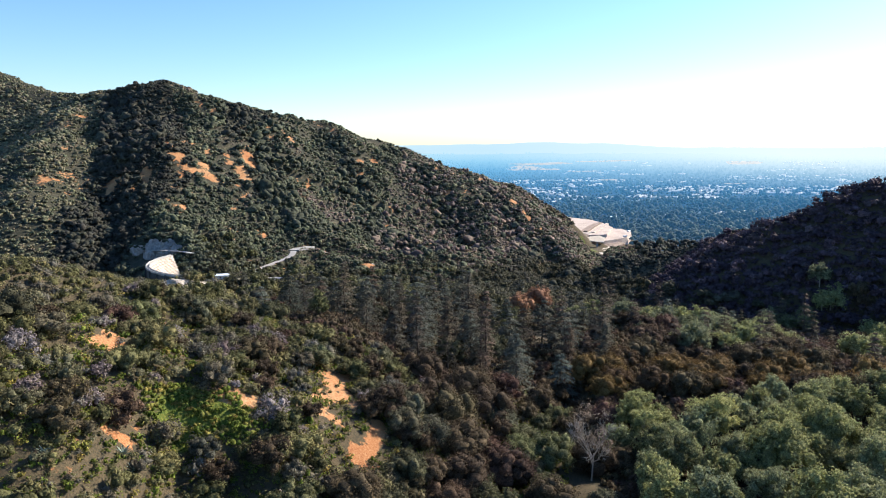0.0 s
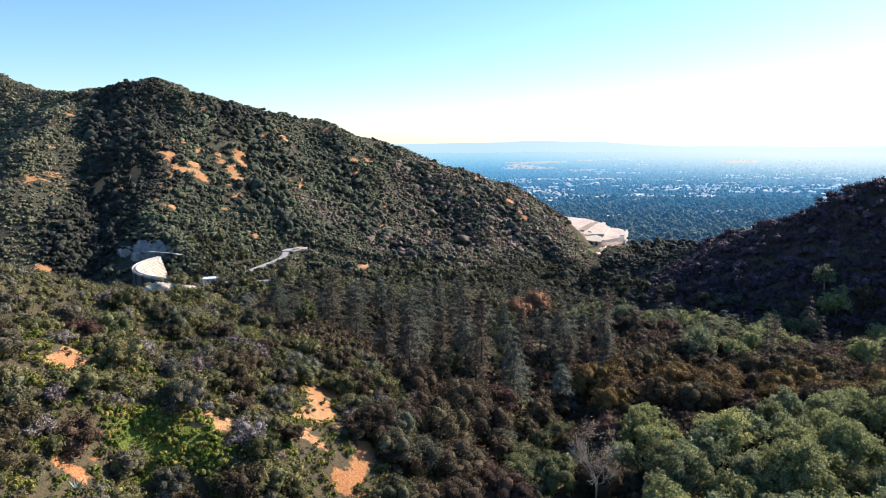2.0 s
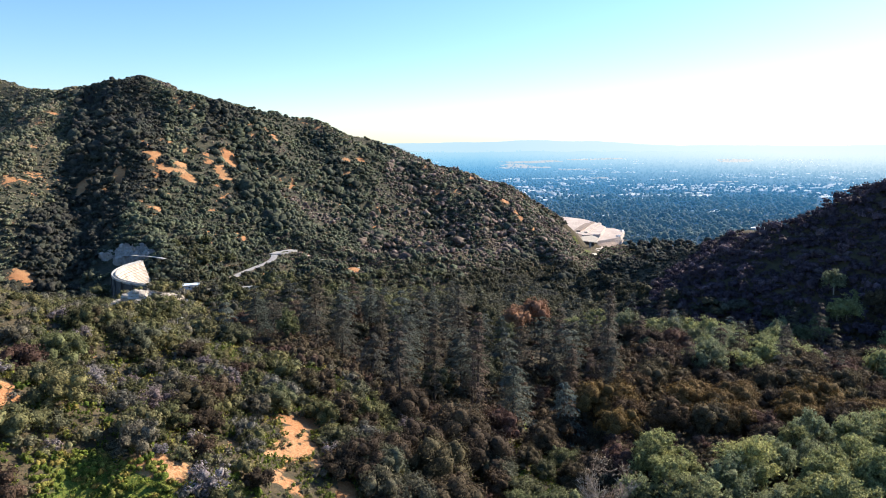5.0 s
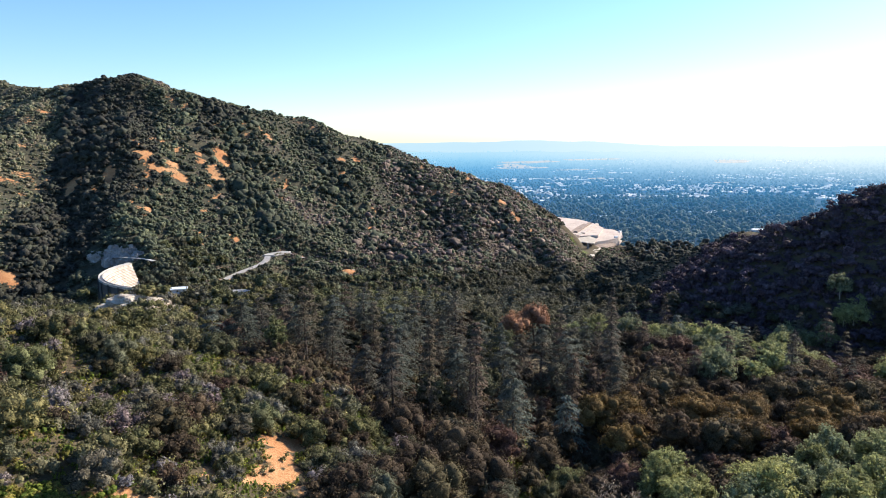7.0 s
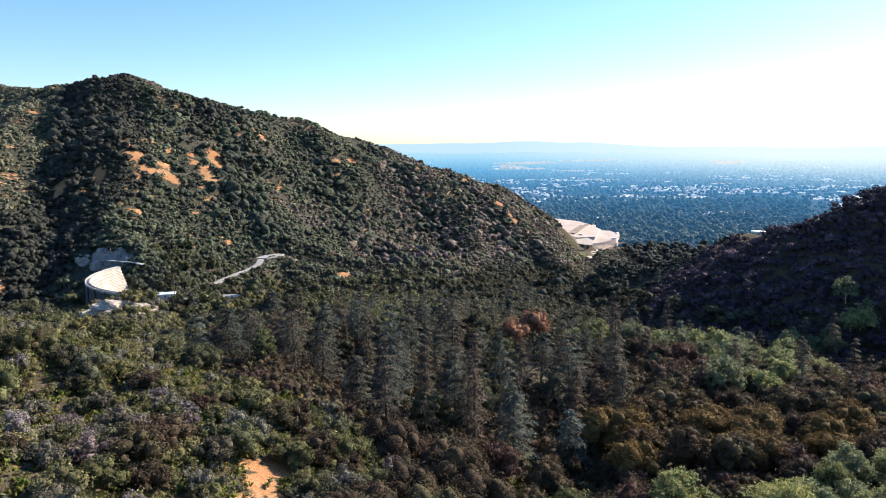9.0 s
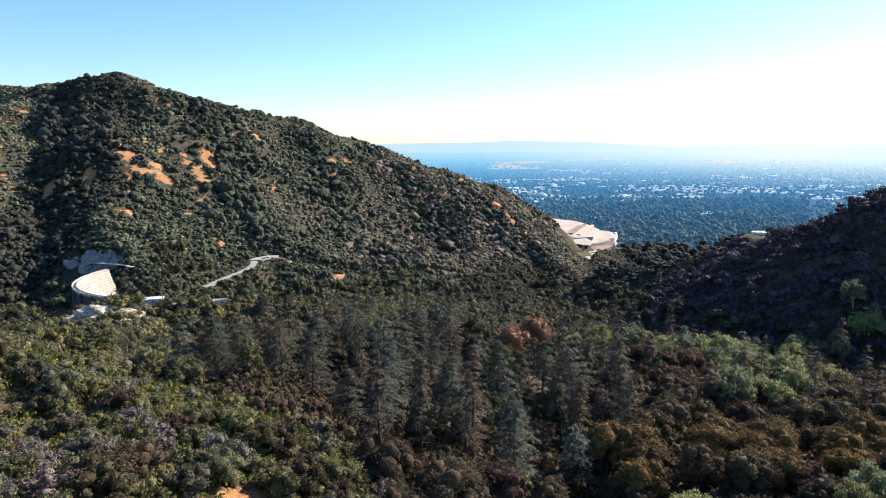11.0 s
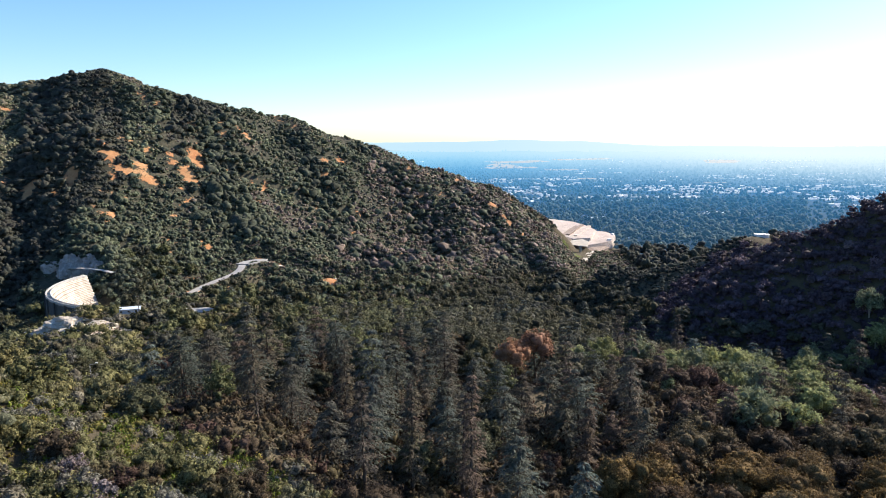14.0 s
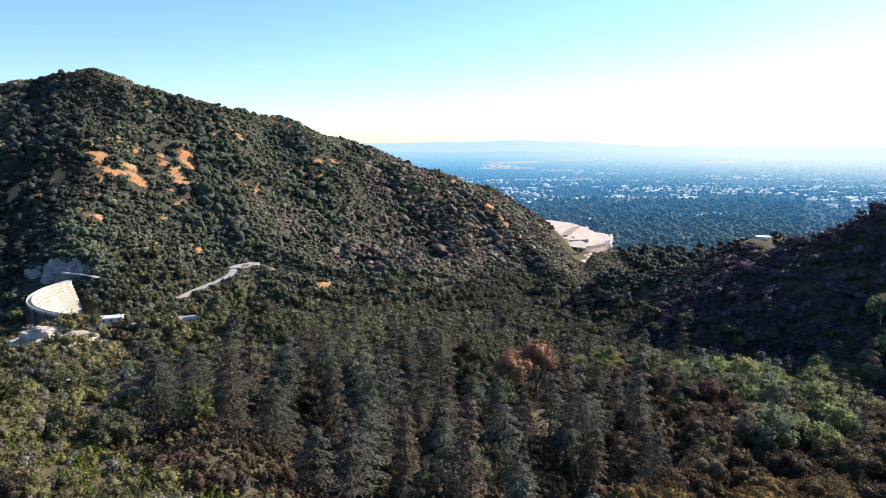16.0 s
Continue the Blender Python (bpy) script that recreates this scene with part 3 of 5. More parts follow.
def hull(lobe, level, rng, rough=0.2, squash=0.8, floor=-0.35):
    """The dense inside of a lobe: a lumpy shell, open underneath."""
    v, f = BALLS[level]
    f = f[v[f][:, :, 2].mean(1) > floor]
    knobs = unit(rng.normal(size=(8, 3)) + np.array([0, 0, 0.4]))
    swell = (np.clip(v @ knobs.T, 0, 1) ** 7) @ rng.uniform(0.5, 3.2, 8) * rough
    v = v * (0.86 + swell[:, None] + rng.uniform(-rough, rough, (len(v), 1)) * 0.45) * lobe[3] * np.array([1, 1, squash])
    return v + np.array(lobe[:3]), f


def leafy(seed, lobes, leaves, size, squash=0.8, inward=0.75, core=0.8, level=1, long=1.5, sag=0.0):
    """A crown: lobes are (x, y, z, radius); sprays cover the outside of each, thinner underneath."""
    rng = np.random.default_rng(seed)
    lobes = np.asarray(lobes, float)
    share = lobes[:, 3] ** 2
    pick = rng.choice(len(lobes), leaves, p=share / share.sum())
    way = unit(rng.normal(size=(leaves, 3)))
    way[:, 2] = np.where((way[:, 2] < -0.2) & (rng.random(leaves) < 0.7), -way[:, 2], way[:, 2])
    rad = lobes[pick, 3] * (inward + (1.3 - inward) * rng.random(leaves) ** 1.3)
    c = lobes[pick, :3] + way * rad[:, None] * np.array([1, 1, squash])
    c[:, 2] -= sag * np.hypot(c[:, 0], c[:, 1])
    pieces = [sprays(c, way + rng.normal(size=(leaves, 3)) * 0.45 + np.array([0, 0, 0.2]), size, rng, long)]
    if core:
        pieces += [hull((*q[:3], q[3] * core), level, rng, 0.15, squash) for q in lobes[::1 if core > 0.7 else 2]]
    return join(pieces)


def crown_lobes(seed, n, high, wide, bole):
    """A rounded crown: main lobes over a dome, each with smaller ones budding outwards. Returns all, and the main ones."""
    rng = np.random.default_rng(seed)
    mid, up = high * (bole + (1 - bole) * 0.42), high * (1 - bole) * 0.40
    mains, buds = [(0, 0, mid, wide * 0.26)], []
    for i in range(n):
        w = 1 - 1.45 * (i + 0.5) / n
        a, q = 2.4 * i + rng.normal() * 0.35, math.sqrt(max(0.0, 1 - w * w))
        far = rng.uniform(0.78, 1.12)
        way = np.array([q * math.cos(a), q * math.sin(a), w])
        r = wide * rng.uniform(0.13, 0.21)
        c = np.array([0, 0, mid]) + way * np.array([wide * 0.36, wide * 0.36, up]) * far
        mains.append((*c, r))
        for _ in range(6):
            d = way + rng.normal(size=3) * 0.9
            d[2] += 0.3
            d /= np.linalg.norm(d)
            buds.append((*(c + d * r * rng.uniform(0.7, 1.15)), r * rng.uniform(0.3, 0.6)))
    return mains + buds, mains


def lobe_set(seed, n, wide, low, high, r):
    rng = np.random.default_rng(seed)
    out = []
    for _ in range(n):
        a, q = rng.uniform(0, 2 * math.pi), math.sqrt(rng.random())
        z = rng.uniform(low, high)
        w = wide * math.sqrt(max(0.08, 1 - ((z - (low + high) / 2.3) / (0.62 * (high - low) + 0.01)) ** 2))
        out.append((w * q * math.cos(a), w * q * math.sin(a), z, r * rng.uniform(0.7, 1.25)))
    return out


# ---- kinds of plant: each returns the meshes of one plant standing at the origin ----
def trunk_mesh(name, seed, high, r, lobes, mat, forks=6):
    rng = np.random.default_rng(seed)
    bm = bmesh.new()
    fork = Vector((rng.normal() * 0.2, rng.normal() * 0.2, high))
    limb(bm, (0, 0, -1.2), fork, r, r * 0.7, 7)
    for k in rng.permutation(len(lobes))[:forks]:
        tip = Vector(lobes[k][:3])
        mid = fork.lerp(tip, 0.5) + Vector((0, 0, -0.08 * (tip - fork).length))
        limb(bm, fork, mid, r * 0.5, r * 0.32, 5)
        limb(bm, mid, tip, r * 0.32, r * 0.1, 5)
    me = bpy.data.meshes.new(name)
    bm.to_mesh(me)
    bm.free()
    me.materials.append(mat)
    return me


def broad_tree(seed, name, label, category, group, high, wide, leaf, count, n_lobes, mat, bark, bole=0.3, loose=False):
    lobes, mains = crown_lobes(seed, n_lobes, high, wide, bole)
    rng = np.random.default_rng(seed)
    v, f = leafy(seed, lobes, count, leaf, squash=0.9, inward=0.55 if loose else 0.82, core=0, long=2.0 if loose else 1.6)
    cores = [hull((*q[:3], q[3] * (0.6 if loose else 0.8)), 2, rng, 0.16, 0.9) for q in mains]
    v, f = join([(v, f), *cores])
    root = thing(name, label, category, group)
    part("trunk", trunk_mesh("trunk", seed, high * 0.3, high * 0.028 + 0.05, mains, bark), None, root)
    part("crown", fast_mesh("crown", v, f, mat, smooth=True), None, root)
    return root


def conifer_arrays(seed, high, wide, boughs, per, leaf, droop=0.35, start=0.12, thin=0.0):
    """Boughs in flat drooping plates round a mast: hanging sprays to both sides of each bough."""
    rng = np.random.default_rng(seed)
    pieces, bars = [], []
    up, tiers = np.array([0, 0, 1.0]), max(5, int(high / 2.9))
    for i in range(boughs):
        t = start + (1 - start) * ((i + rng.random()) / boughs) ** 0.9
        t = min(0.985, (round(t * tiers) + rng.normal() * 0.17) / tiers)
        a = 2.4 * i + rng.normal() * 0.4
        reach = wide * (1.0 - t) ** 0.66 * rng.choice((0.55, 0.8, 1.0, 1.2)) * rng.uniform(0.8, 1.1) + 0.35
        if rng.random() < thin:
            continue
        out = np.array([math.cos(a), math.sin(a), 0])
        side = np.array([-out[1], out[0], 0])
        u = np.sort(rng.uniform(0.12, 1.0, per))
        off = rng.uniform(-1, 1, per) * (1.05 - 0.75 * u) * reach * 0.34
        size = leaf * rng.uniform(0.7, 1.35, per)
        drop = reach * (0.20 * u - droop * u * u) - np.abs(off) * 0.25
        base = out * (u * reach)[:, None] + side * off[:, None] + up * (high * t + drop + rng.normal(size=per) * 0.10)[:, None]
        way = unit(out * 0.7 + side * (np.sign(off) * rng.uniform(0.2, 0.9, per))[:, None] - up * (0.16 + 0.6 * u * (0.4 + droop))[:, None])
        flat = unit(np.cross(way, up) + rng.normal(size=(per, 3)) * 0.35)
        tip, mid = base + way * (size * 2.0)[:, None], base + way * (size * 0.8)[:, None]
        w = flat * (size * 0.34)[:, None]
        k4 = np.arange(4 * per).reshape(per, 4)
        pieces.append((np.stack([base, mid + w - up * 0.06, tip, mid - w - up * 0.06], 1).reshape(-1, 3), np.concatenate([k4[:, [0, 1, 2]], k4[:, [0, 2, 3]]])))
        bars.append((high * t, out, reach, droop))
    return pieces, bars


def conifer(seed, name, label, group, high, wide, boughs, per, leaf, droop, mat, start=0.12, thin=0.0):
    pieces, bars = conifer_arrays(seed, high, wide, boughs, per, leaf, droop, start, thin)
    root = thing(name, label, "tree", group)
    bm = bmesh.new()
    limb(bm, (0, 0, -1.5), (0, 0, high * 0.98), high * 0.017 + 0.08, 0.04, 7)
    for z, out, reach, dr in bars[::2]:
        limb(bm, (0, 0, z), (out[0] * reach * 0.8, out[1] * reach * 0.8, z + reach * (0.14 - dr * 0.64)), 0.09, 0.03, 4)
    part("trunk", bm, M_BARK, root)
    v, f = join(pieces)
    part("crown", fast_mesh("crown", v, f, mat, smooth=True), None, root)
    return root


def shrub(seed, name, label, group, high, wide, leaf, count, mat, core=0.8):
    lobes, mains = crown_lobes(seed, 9, high * 1.08, wide * 0.98, 0.05)
    rng = np.random.default_rng(seed)
    v, f = leafy(seed, lobes, count, leaf, squash=0.85, inward=0.75, core=0)
    v, f = join([(v, f), *[hull((*q[:3], q[3] * core), 2, rng, 0.14, 0.85) for q in mains]])
    root = thing(name, label, "shrub", group)
    part("stem", trunk_mesh("stem", seed, high * 0.1, 0.09, mains, M_BARK, 5), None, root)
    part("foliage", fast_mesh("foliage", v, f, mat, smooth=True), None, root)
    return root


def bare_tree(seed, high):
    rng = np.random.default_rng(seed)
    root = thing("bare_tree", "leafless pale grey tree with fine twiggy branches", "tree")
    bm = bmesh.new()

    def grow(a, way, length, r, depth):
        b = a + way * length
        limb(bm, a, b, max(r, 0.045), max(r * 0.62, 0.035), 5 if depth < 3 else 3)
        if depth == 5:
            return
        for _ in range(3 if depth else 5):
            w = (way + Vector(rng.normal(size=3)) * 0.48 + Vector((0, 0, 0.12))).normalized()
            grow(a.lerp(b, rng.uniform(0.55, 1.0)), w, length * rng.uniform(0.55, 0.78), r * 0.58, depth + 1)
    grow(Vector((0, 0, -0.5)), Vector((0.05, 0, 1)).normalized(), high * 0.36, 0.26, 0)
    part("trunk", bm, M_PALEBARK, root)
    lobes = lobe_set(seed, 22, high * 0.22, high * 0.4, high * 0.95, high * 0.09)
    v, f = leafy(seed, lobes, 900, 0.2, core=0, inward=0.3, long=4.0)
    part("crown", fast_mesh("crown", v, f, M_DRYTWIG), None, root, "fine dry brown twigs")
    return root


def scatter_copies(masters, places, rng, low=0.8, high=1.2):
    """Stand copies of the plants at the places, each turned and scaled a little."""
    used = set()
    for x, y in places:
        k = int(rng.integers(len(masters)))
        s = rng.uniform(low, high)
        m = pose(x, y, float(ground(x, y)) - 0.15, rng.normal() * 2, rng.normal() * 2, rng.uniform(0, 360)) @ Matrix.Diagonal((s, s, s * rng.uniform(0.9, 1.12), 1))
        if k not in used:
            used.add(k)
            masters[k].matrix_basis = m
        else:
            copy_thing(masters[k], Matrix.Identity(4)).matrix_basis = m
    for k in range(len(masters)):
        if k not in used:
            for o in (*masters[k].children, masters[k]):
                bpy.data.objects.remove(o)


def spread(x0, x1, y0, y1, step, rng, keep, jitter=0.42):
    """Places on a jittered grid where keep(x, y) is true."""
    xs, ys = np.meshgrid(np.arange(x0, x1, step), np.arange(y0, y1, step * 0.87))
    xs = xs + (np.arange(xs.shape[0]) % 2)[:, None] * step / 2
    x = (xs + rng.uniform(-jitter, jitter, xs.shape) * step).ravel()
    y = (ys + rng.uniform(-jitter, jitter, xs.shape) * step).ravel()
    ok = keep(x, y)
    return np.stack([x[ok], y[ok]], 1)


def stuff(name, label, category, templates, places, scales, mat, rng, sink=0.15, tints=None):
    """Many small plants joined into one mesh: templates are (corners, faces)."""
    pick = rng.integers(len(templates), size=len(places))
    zs = ground(places[:, 0], places[:, 1]) - sink
    vs, fs, ts, k = [], [], [], 0
    tints = rng.random(len(places)) if tints is None else tints
    for i, (v, f) in enumerate(templates):
        w = np.where(pick == i)[0]
        if not len(w):
            continue
        a = rng.uniform(0, 2 * math.pi, len(w))
        s, tall = scales[w], rng.uniform(0.8, 1.25, len(w))
        co, si = np.cos(a)[:, None], np.sin(a)[:, None]
        out = np.empty((len(w), len(v), 3), np.float32)
        out[:, :, 0] = (v[None, :, 0] * co - v[None, :, 1] * si) * s[:, None] + places[w, 0][:, None]
        out[:, :, 1] = (v[None, :, 0] * si + v[None, :, 1] * co) * s[:, None] + places[w, 1][:, None]
        out[:, :, 2] = v[None, :, 2] * (s * tall)[:, None] + zs[w][:, None]
        vs.append(out.reshape(-1, 3))
        fs.append((f[None] + (np.arange(len(w)) * len(v))[:, None, None] + k).reshape(-1, f.shape[1]))
        ts.append(np.repeat(tints[w], len(v)))
        k += len(w) * len(v)
    me = fast_mesh(name, np.concatenate(vs), np.concatenate(fs), mat, {"tint": np.concatenate(ts)}, smooth=mat is not M_FARHOUSE)
    return tagged(new(name, me), label, category, kind="stuff")


def agave(at):
    rng = np.random.default_rng(3)
    root = thing("agave_plant", "pale blue-green agave rosette on dry soil", "plant", "agaves of the near slope", at)
    for k in range(18):
        a, lift = k * 2.4, 0.25 + 0.055 * k
        out = Vector((math.cos(a), math.sin(a), 0))
        side = Vector((-out.y, out.x, 0))
        bm = bmesh.new()
        rows = []
        for u, w, h in ((0.05, 0.09, 0.05), (0.45, 0.12, 0.5), (0.8, 0.07, 0.85), (1.0, 0.008, 1.05)):
            c = out * (u * (1.25 - 0.3 * lift)) + Vector((0, 0, h * lift))
            rows.append([bm.verts.new(c + side * w), bm.verts.new(c - Vector((0, 0, 0.05))), bm.verts.new(c - side * w)])
        for p, q in zip(rows[:-1], rows[1:]):
            for i in range(2):
                bm.faces.new((p[i], p[i + 1], q[i + 1], q[i]))
        part("leaf_blade", bm, M_AGAVE, root)
    return root


# ---- ground: one sheet to the horizon ----
def axis(parts):
    return np.unique(np.concatenate([np.arange(a, b, s) for a, b, s in parts]))


gx = axis([(-4900, -1600, 150), (-1600, -700, 25), (-700, -180, 7), (-180, 220, 3.5), (220, 640, 7), (640, 1600, 25), (1600, 5000, 150)])
gy = axis([(-4600, -600, 400), (-600, 80, 20), (80, 360, 3.5), (360, 900, 6), (900, 1700, 11), (1700, 4760, 45)])
GX, GY = np.meshgrid(gx, gy)
GZ = ground(GX, GY)
away = np.hypot(GX, GY - 50)
fall = np.clip((away - 4690) / 200, 0, 1)
gv = np.stack([GX, GY, GZ - fall * 60], -1).reshape(-1, 3)
nx, ny = len(gx), len(gy)
idx = np.arange(nx * ny).reshape(ny, nx)
gf = np.stack([idx[:-1, :-1], idx[:-1, 1:], idx[1:, 1:], idx[1:, :-1]], -1).reshape(-1, 4)
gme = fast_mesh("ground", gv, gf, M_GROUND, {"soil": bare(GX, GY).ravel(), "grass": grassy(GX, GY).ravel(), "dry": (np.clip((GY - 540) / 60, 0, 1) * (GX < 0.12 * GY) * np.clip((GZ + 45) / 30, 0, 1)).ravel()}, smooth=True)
# second slot: the plain, with haze painted on as glow
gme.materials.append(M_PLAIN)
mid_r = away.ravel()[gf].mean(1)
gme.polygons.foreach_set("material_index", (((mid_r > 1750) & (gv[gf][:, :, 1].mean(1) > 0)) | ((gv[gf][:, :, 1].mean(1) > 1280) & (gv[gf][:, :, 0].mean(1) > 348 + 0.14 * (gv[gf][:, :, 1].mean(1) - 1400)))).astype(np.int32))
tagged(new("ground", gme), "brushy hillsides with orange soil running out to a hazy plain", "ground", kind="structure")


# ---- far distance: hills on the horizon, woods and buildings of the plain ----
def horizon_hills():
    xs = np.linspace(-1500, 4200, 240)
    top = 100 + 12 * np.exp(-((xs - 380) / 330) ** 2) + 6 * np.exp(-((xs - 800) / 400) ** 2) + (vnoise(xs, xs * 0, 130) - 0.5) * 6 + (vnoise(xs, xs * 0 + 9, 45) - 0.5) * 3 - np.clip((xs - 850) / 500, 0, 1) * 22
    rows = []
    for k, (back, z) in enumerate(((0, -1.0), (30, 0.55), (70, 1.0), (110, 0.2))):
        rr = 4690 + back
        y = np.sqrt(np.maximum(rr ** 2 - xs ** 2, 1500 ** 2)) + 40
        base = 40.0
        rows.append(np.stack([xs, y, base + (top - base) * z + (vnoise(xs, y + 300 * k, 60) - 0.5) * 4 * (0 < k < 2)], -1))
    v = np.concatenate(rows)
    n = len(xs)
    i = np.arange(n - 1)
    f = np.concatenate([np.stack([i + r * n, i + 1 + r * n, i + 1 + (r + 1) * n, i + (r + 1) * n], -1) for r in range(3)])
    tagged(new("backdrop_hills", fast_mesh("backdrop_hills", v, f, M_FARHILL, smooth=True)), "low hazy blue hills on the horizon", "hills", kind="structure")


horizon_hills()
rng = np.random.default_rng(11)


def clump(seed, high, wide, leaves, size, n=3, level=1, rough=0.22, core=1.0):
    """A small plant, to be repeated by the thousand: lumpy lobes with sprays standing out of them."""
    r = np.random.default_rng(seed)
    lobes = [(wide * 0.22 * r.normal(), wide * 0.22 * r.normal(), high * r.uniform(0.35, 0.6), wide * r.uniform(0.24, 0.4)) for _ in range(n)]
    lobes = lobes if n > 1 else [(0, 0, high * 0.35, wide * 0.5)]
    parts = [hull((*q[:3], q[3] * core), level, r, rough, high / wide * 1.15 if n == 1 else 0.85, -0.3) for q in lobes]
    if leaves:
        parts.append(leafy(seed, lobes, leaves, size, inward=0.9 if core > 0.9 else 0.75, core=0))
    return join(parts)


def plain_places(count, near, far, power, keep=None):
    r = near + (far - near) * rng.random(count) ** power
    a = rng.uniform(radians(-6), radians(38), count)
    x, y = r * np.sin(a), 50 + r * np.cos(a)
    ok = (height(x, y) < plain_height(x, y) + 24) & (y > 1000)
    ok &= ~((x > 100) & (y < 1840) & (y > 1330) & (x < 332 + 0.14 * (y - 1400)))
    if keep is not None:
        ok &= keep(x, y)
    return np.stack([x, y], 1)[ok]


far_trees = [clump(60 + i, 6, 6.5, 0, 1.0, 1, 1, 0.35) for i in range(5)]
pl = plain_places(20000, 1700, 4680, 0.95)
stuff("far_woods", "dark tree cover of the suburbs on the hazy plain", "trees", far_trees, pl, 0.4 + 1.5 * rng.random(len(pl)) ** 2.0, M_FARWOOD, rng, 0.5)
mouth_trees = [clump(70 + i, 12 + 3 * (i % 3), 11, 14, 1.7, 3, 2 - i % 2, 0.22, 0.9) for i in range(6)]
pm = []
for y0, y1, step in ((1010, 1500, 12.5), (1500, 1900, 15.0), (1900, 2500, 19.0)):
    ys, xs = np.arange(y0, y1, step), np.arange(100, 1300, step)
    mx, my = (q.ravel() + rng.uniform(-0.9, 0.9, q.size) * step for q in np.meshgrid(xs, ys))
    ok = (mx > 0.13 * my) & (mx < 0.50 * my) & (height(mx, my) < np.maximum(plain_height(mx, my), -112) + 30) & (vnoise(mx, my, 40) > 0.12)
    ok &= ~((my < 1840) & (my > 1300) & (mx < 338 + 0.14 * (my - 1400))) & ~((my <= 1300) & (mx < 60 + 0.21 * my))
    pm.append(np.stack([mx, my], 1)[ok])
pm = np.concatenate(pm)
pm_size, knoll = 0.6 + 1.35 * rng.random(len(pm)) ** 2.2, pm[:, 1] < 1480
stuff("mouth_woods", "tall dark trees beyond the basin at the canyon mouth", "trees", mouth_trees, pm[~knoll], pm_size[~knoll], M_FARWOOD, rng, 0.5)
stuff("knoll_woods", "dark green oaks and pines on the knoll beside the basin", "trees", mouth_trees, pm[knoll], pm_size[knoll], M_HILLSCRUB, rng, 0.5, 0.16 * rng.random(int(knoll.sum())))


def block_template(seed):
    r = np.random.default_rng(seed)
    a, b, h = r.uniform(7, 26), r.uniform(5, 9), r.uniform(1.4, 2.6)
    v, f = [], []
    for (x0, x1, y0, y1, z1) in ((-a, a, -b, b, h), (-a * 0.4, a * 0.3, -b * 0.5, b * 0.3, h * 1.35)):
        k = len(v)
        v += [(x0, y0, 0), (x1, y0, 0), (x1, y1, 0), (x0, y1, 0), (x0, y0, z1), (x1, y0, z1), (x1, y1, z1), (x0, y1, z1)]
        f += [[k + i for i in q] for q in ((4, 5, 6, 7), (0, 1, 5, 4), (1, 2, 6, 5), (2, 3, 7, 6), (3, 0, 4, 7))]
    return np.array(v, float), np.array(f)


blocks = [block_template(90 + i) for i in range(6)]
town = plain_places(20000, 2050, 4450, 0.8, lambda x, y: vnoise(x * 0.45, y, 120) + 0.7 * vnoise(x, y * 0.6, 30) + 0.42 * np.exp(-((np.hypot(x, y) - 3050) / 330) ** 2) > 1.22)
hamlet = np.stack([rng.uniform(380, 760, 26), rng.uniform(1480, 2150, 26)], 1)
stuff("far_houses", "pale houses among the tall trees at the canyon mouth", "buildings", blocks, hamlet, rng.uniform(0.35, 0.8, 26), M_FARHOUSE, rng, -4.0)
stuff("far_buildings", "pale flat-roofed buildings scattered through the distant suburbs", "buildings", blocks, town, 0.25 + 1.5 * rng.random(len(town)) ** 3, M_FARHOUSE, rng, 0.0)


def field(x, y, a, b, turn):
    """A pale bare field or works yard lying on the plain."""
    r = np.random.default_rng(int(x + y))
    bm = bmesh.new()
    vs = []
    for cx, cy in ((-1, -1), (-0.2, -1.1), (1, -0.8), (1.1, 0.1), (0.8, 1), (-0.4, 0.8), (-1.2, 0.7)):
        px, py = a * (cx + r.normal() * 0.12), b * (cy + r.normal() * 0.2)
        wx, wy = x + px * math.cos(turn) - py * math.sin(turn), y + px * math.sin(turn) + py * math.cos(turn)
        vs.append(bm.verts.new((wx, wy, float(ground(wx, wy)) + 7)))
    bm.faces.new(vs)
    me = bpy.data.meshes.new("far_field")
    bm.to_mesh(me)
    bm.free()
    me.materials.append(M_FARFIELD)
    tagged(new("far_field", me), "pale bare works field among the distant suburbs", "field", "pale fields of the far plain")


for fx, fy, fa, fb, ft in ((300, 4010, 70, 120, 0.45), (330, 3890, 120, 40, 0.05), (420, 4230, 160, 60, 0.1), (1560, 4060, 80, 90, -0.3), (640, 3300, 40, 24, 0.1), (1150, 3050, 50, 16, 0.0), (600, 3760, 80, 26, 0.1), (820, 4330, 180, 40, 0.0)):
    field(fx, fy, fa, fb, ft)

# ---- dam ----
DAM_C, DAM_R, CREST_Z = (-186.0, 561.0), 80.0, 3.5


def arc_sheet(profile, a0, a1, n):
    """Sweep a closed profile of (radius, z) round the dam's centre."""
    angles = np.radians(np.linspace(a0, a1, n))
    bm = bmesh.new()
    rings = [[bm.verts.new((r * math.cos(a), r * math.sin(a), z)) for r, z in profile] for a in angles]
    k = len(profile)
    for p, q in zip(rings[:-1], rings[1:]):
        for i in range(k):
            bm.faces.new((p[i], q[i], q[(i + 1) % k], p[(i + 1) % k]))
    bm.faces.new(rings[0][::-1])
    bm.faces.new(rings[-1])
    bmesh.ops.recalc_face_normals(bm, faces=bm.faces)
    return bm


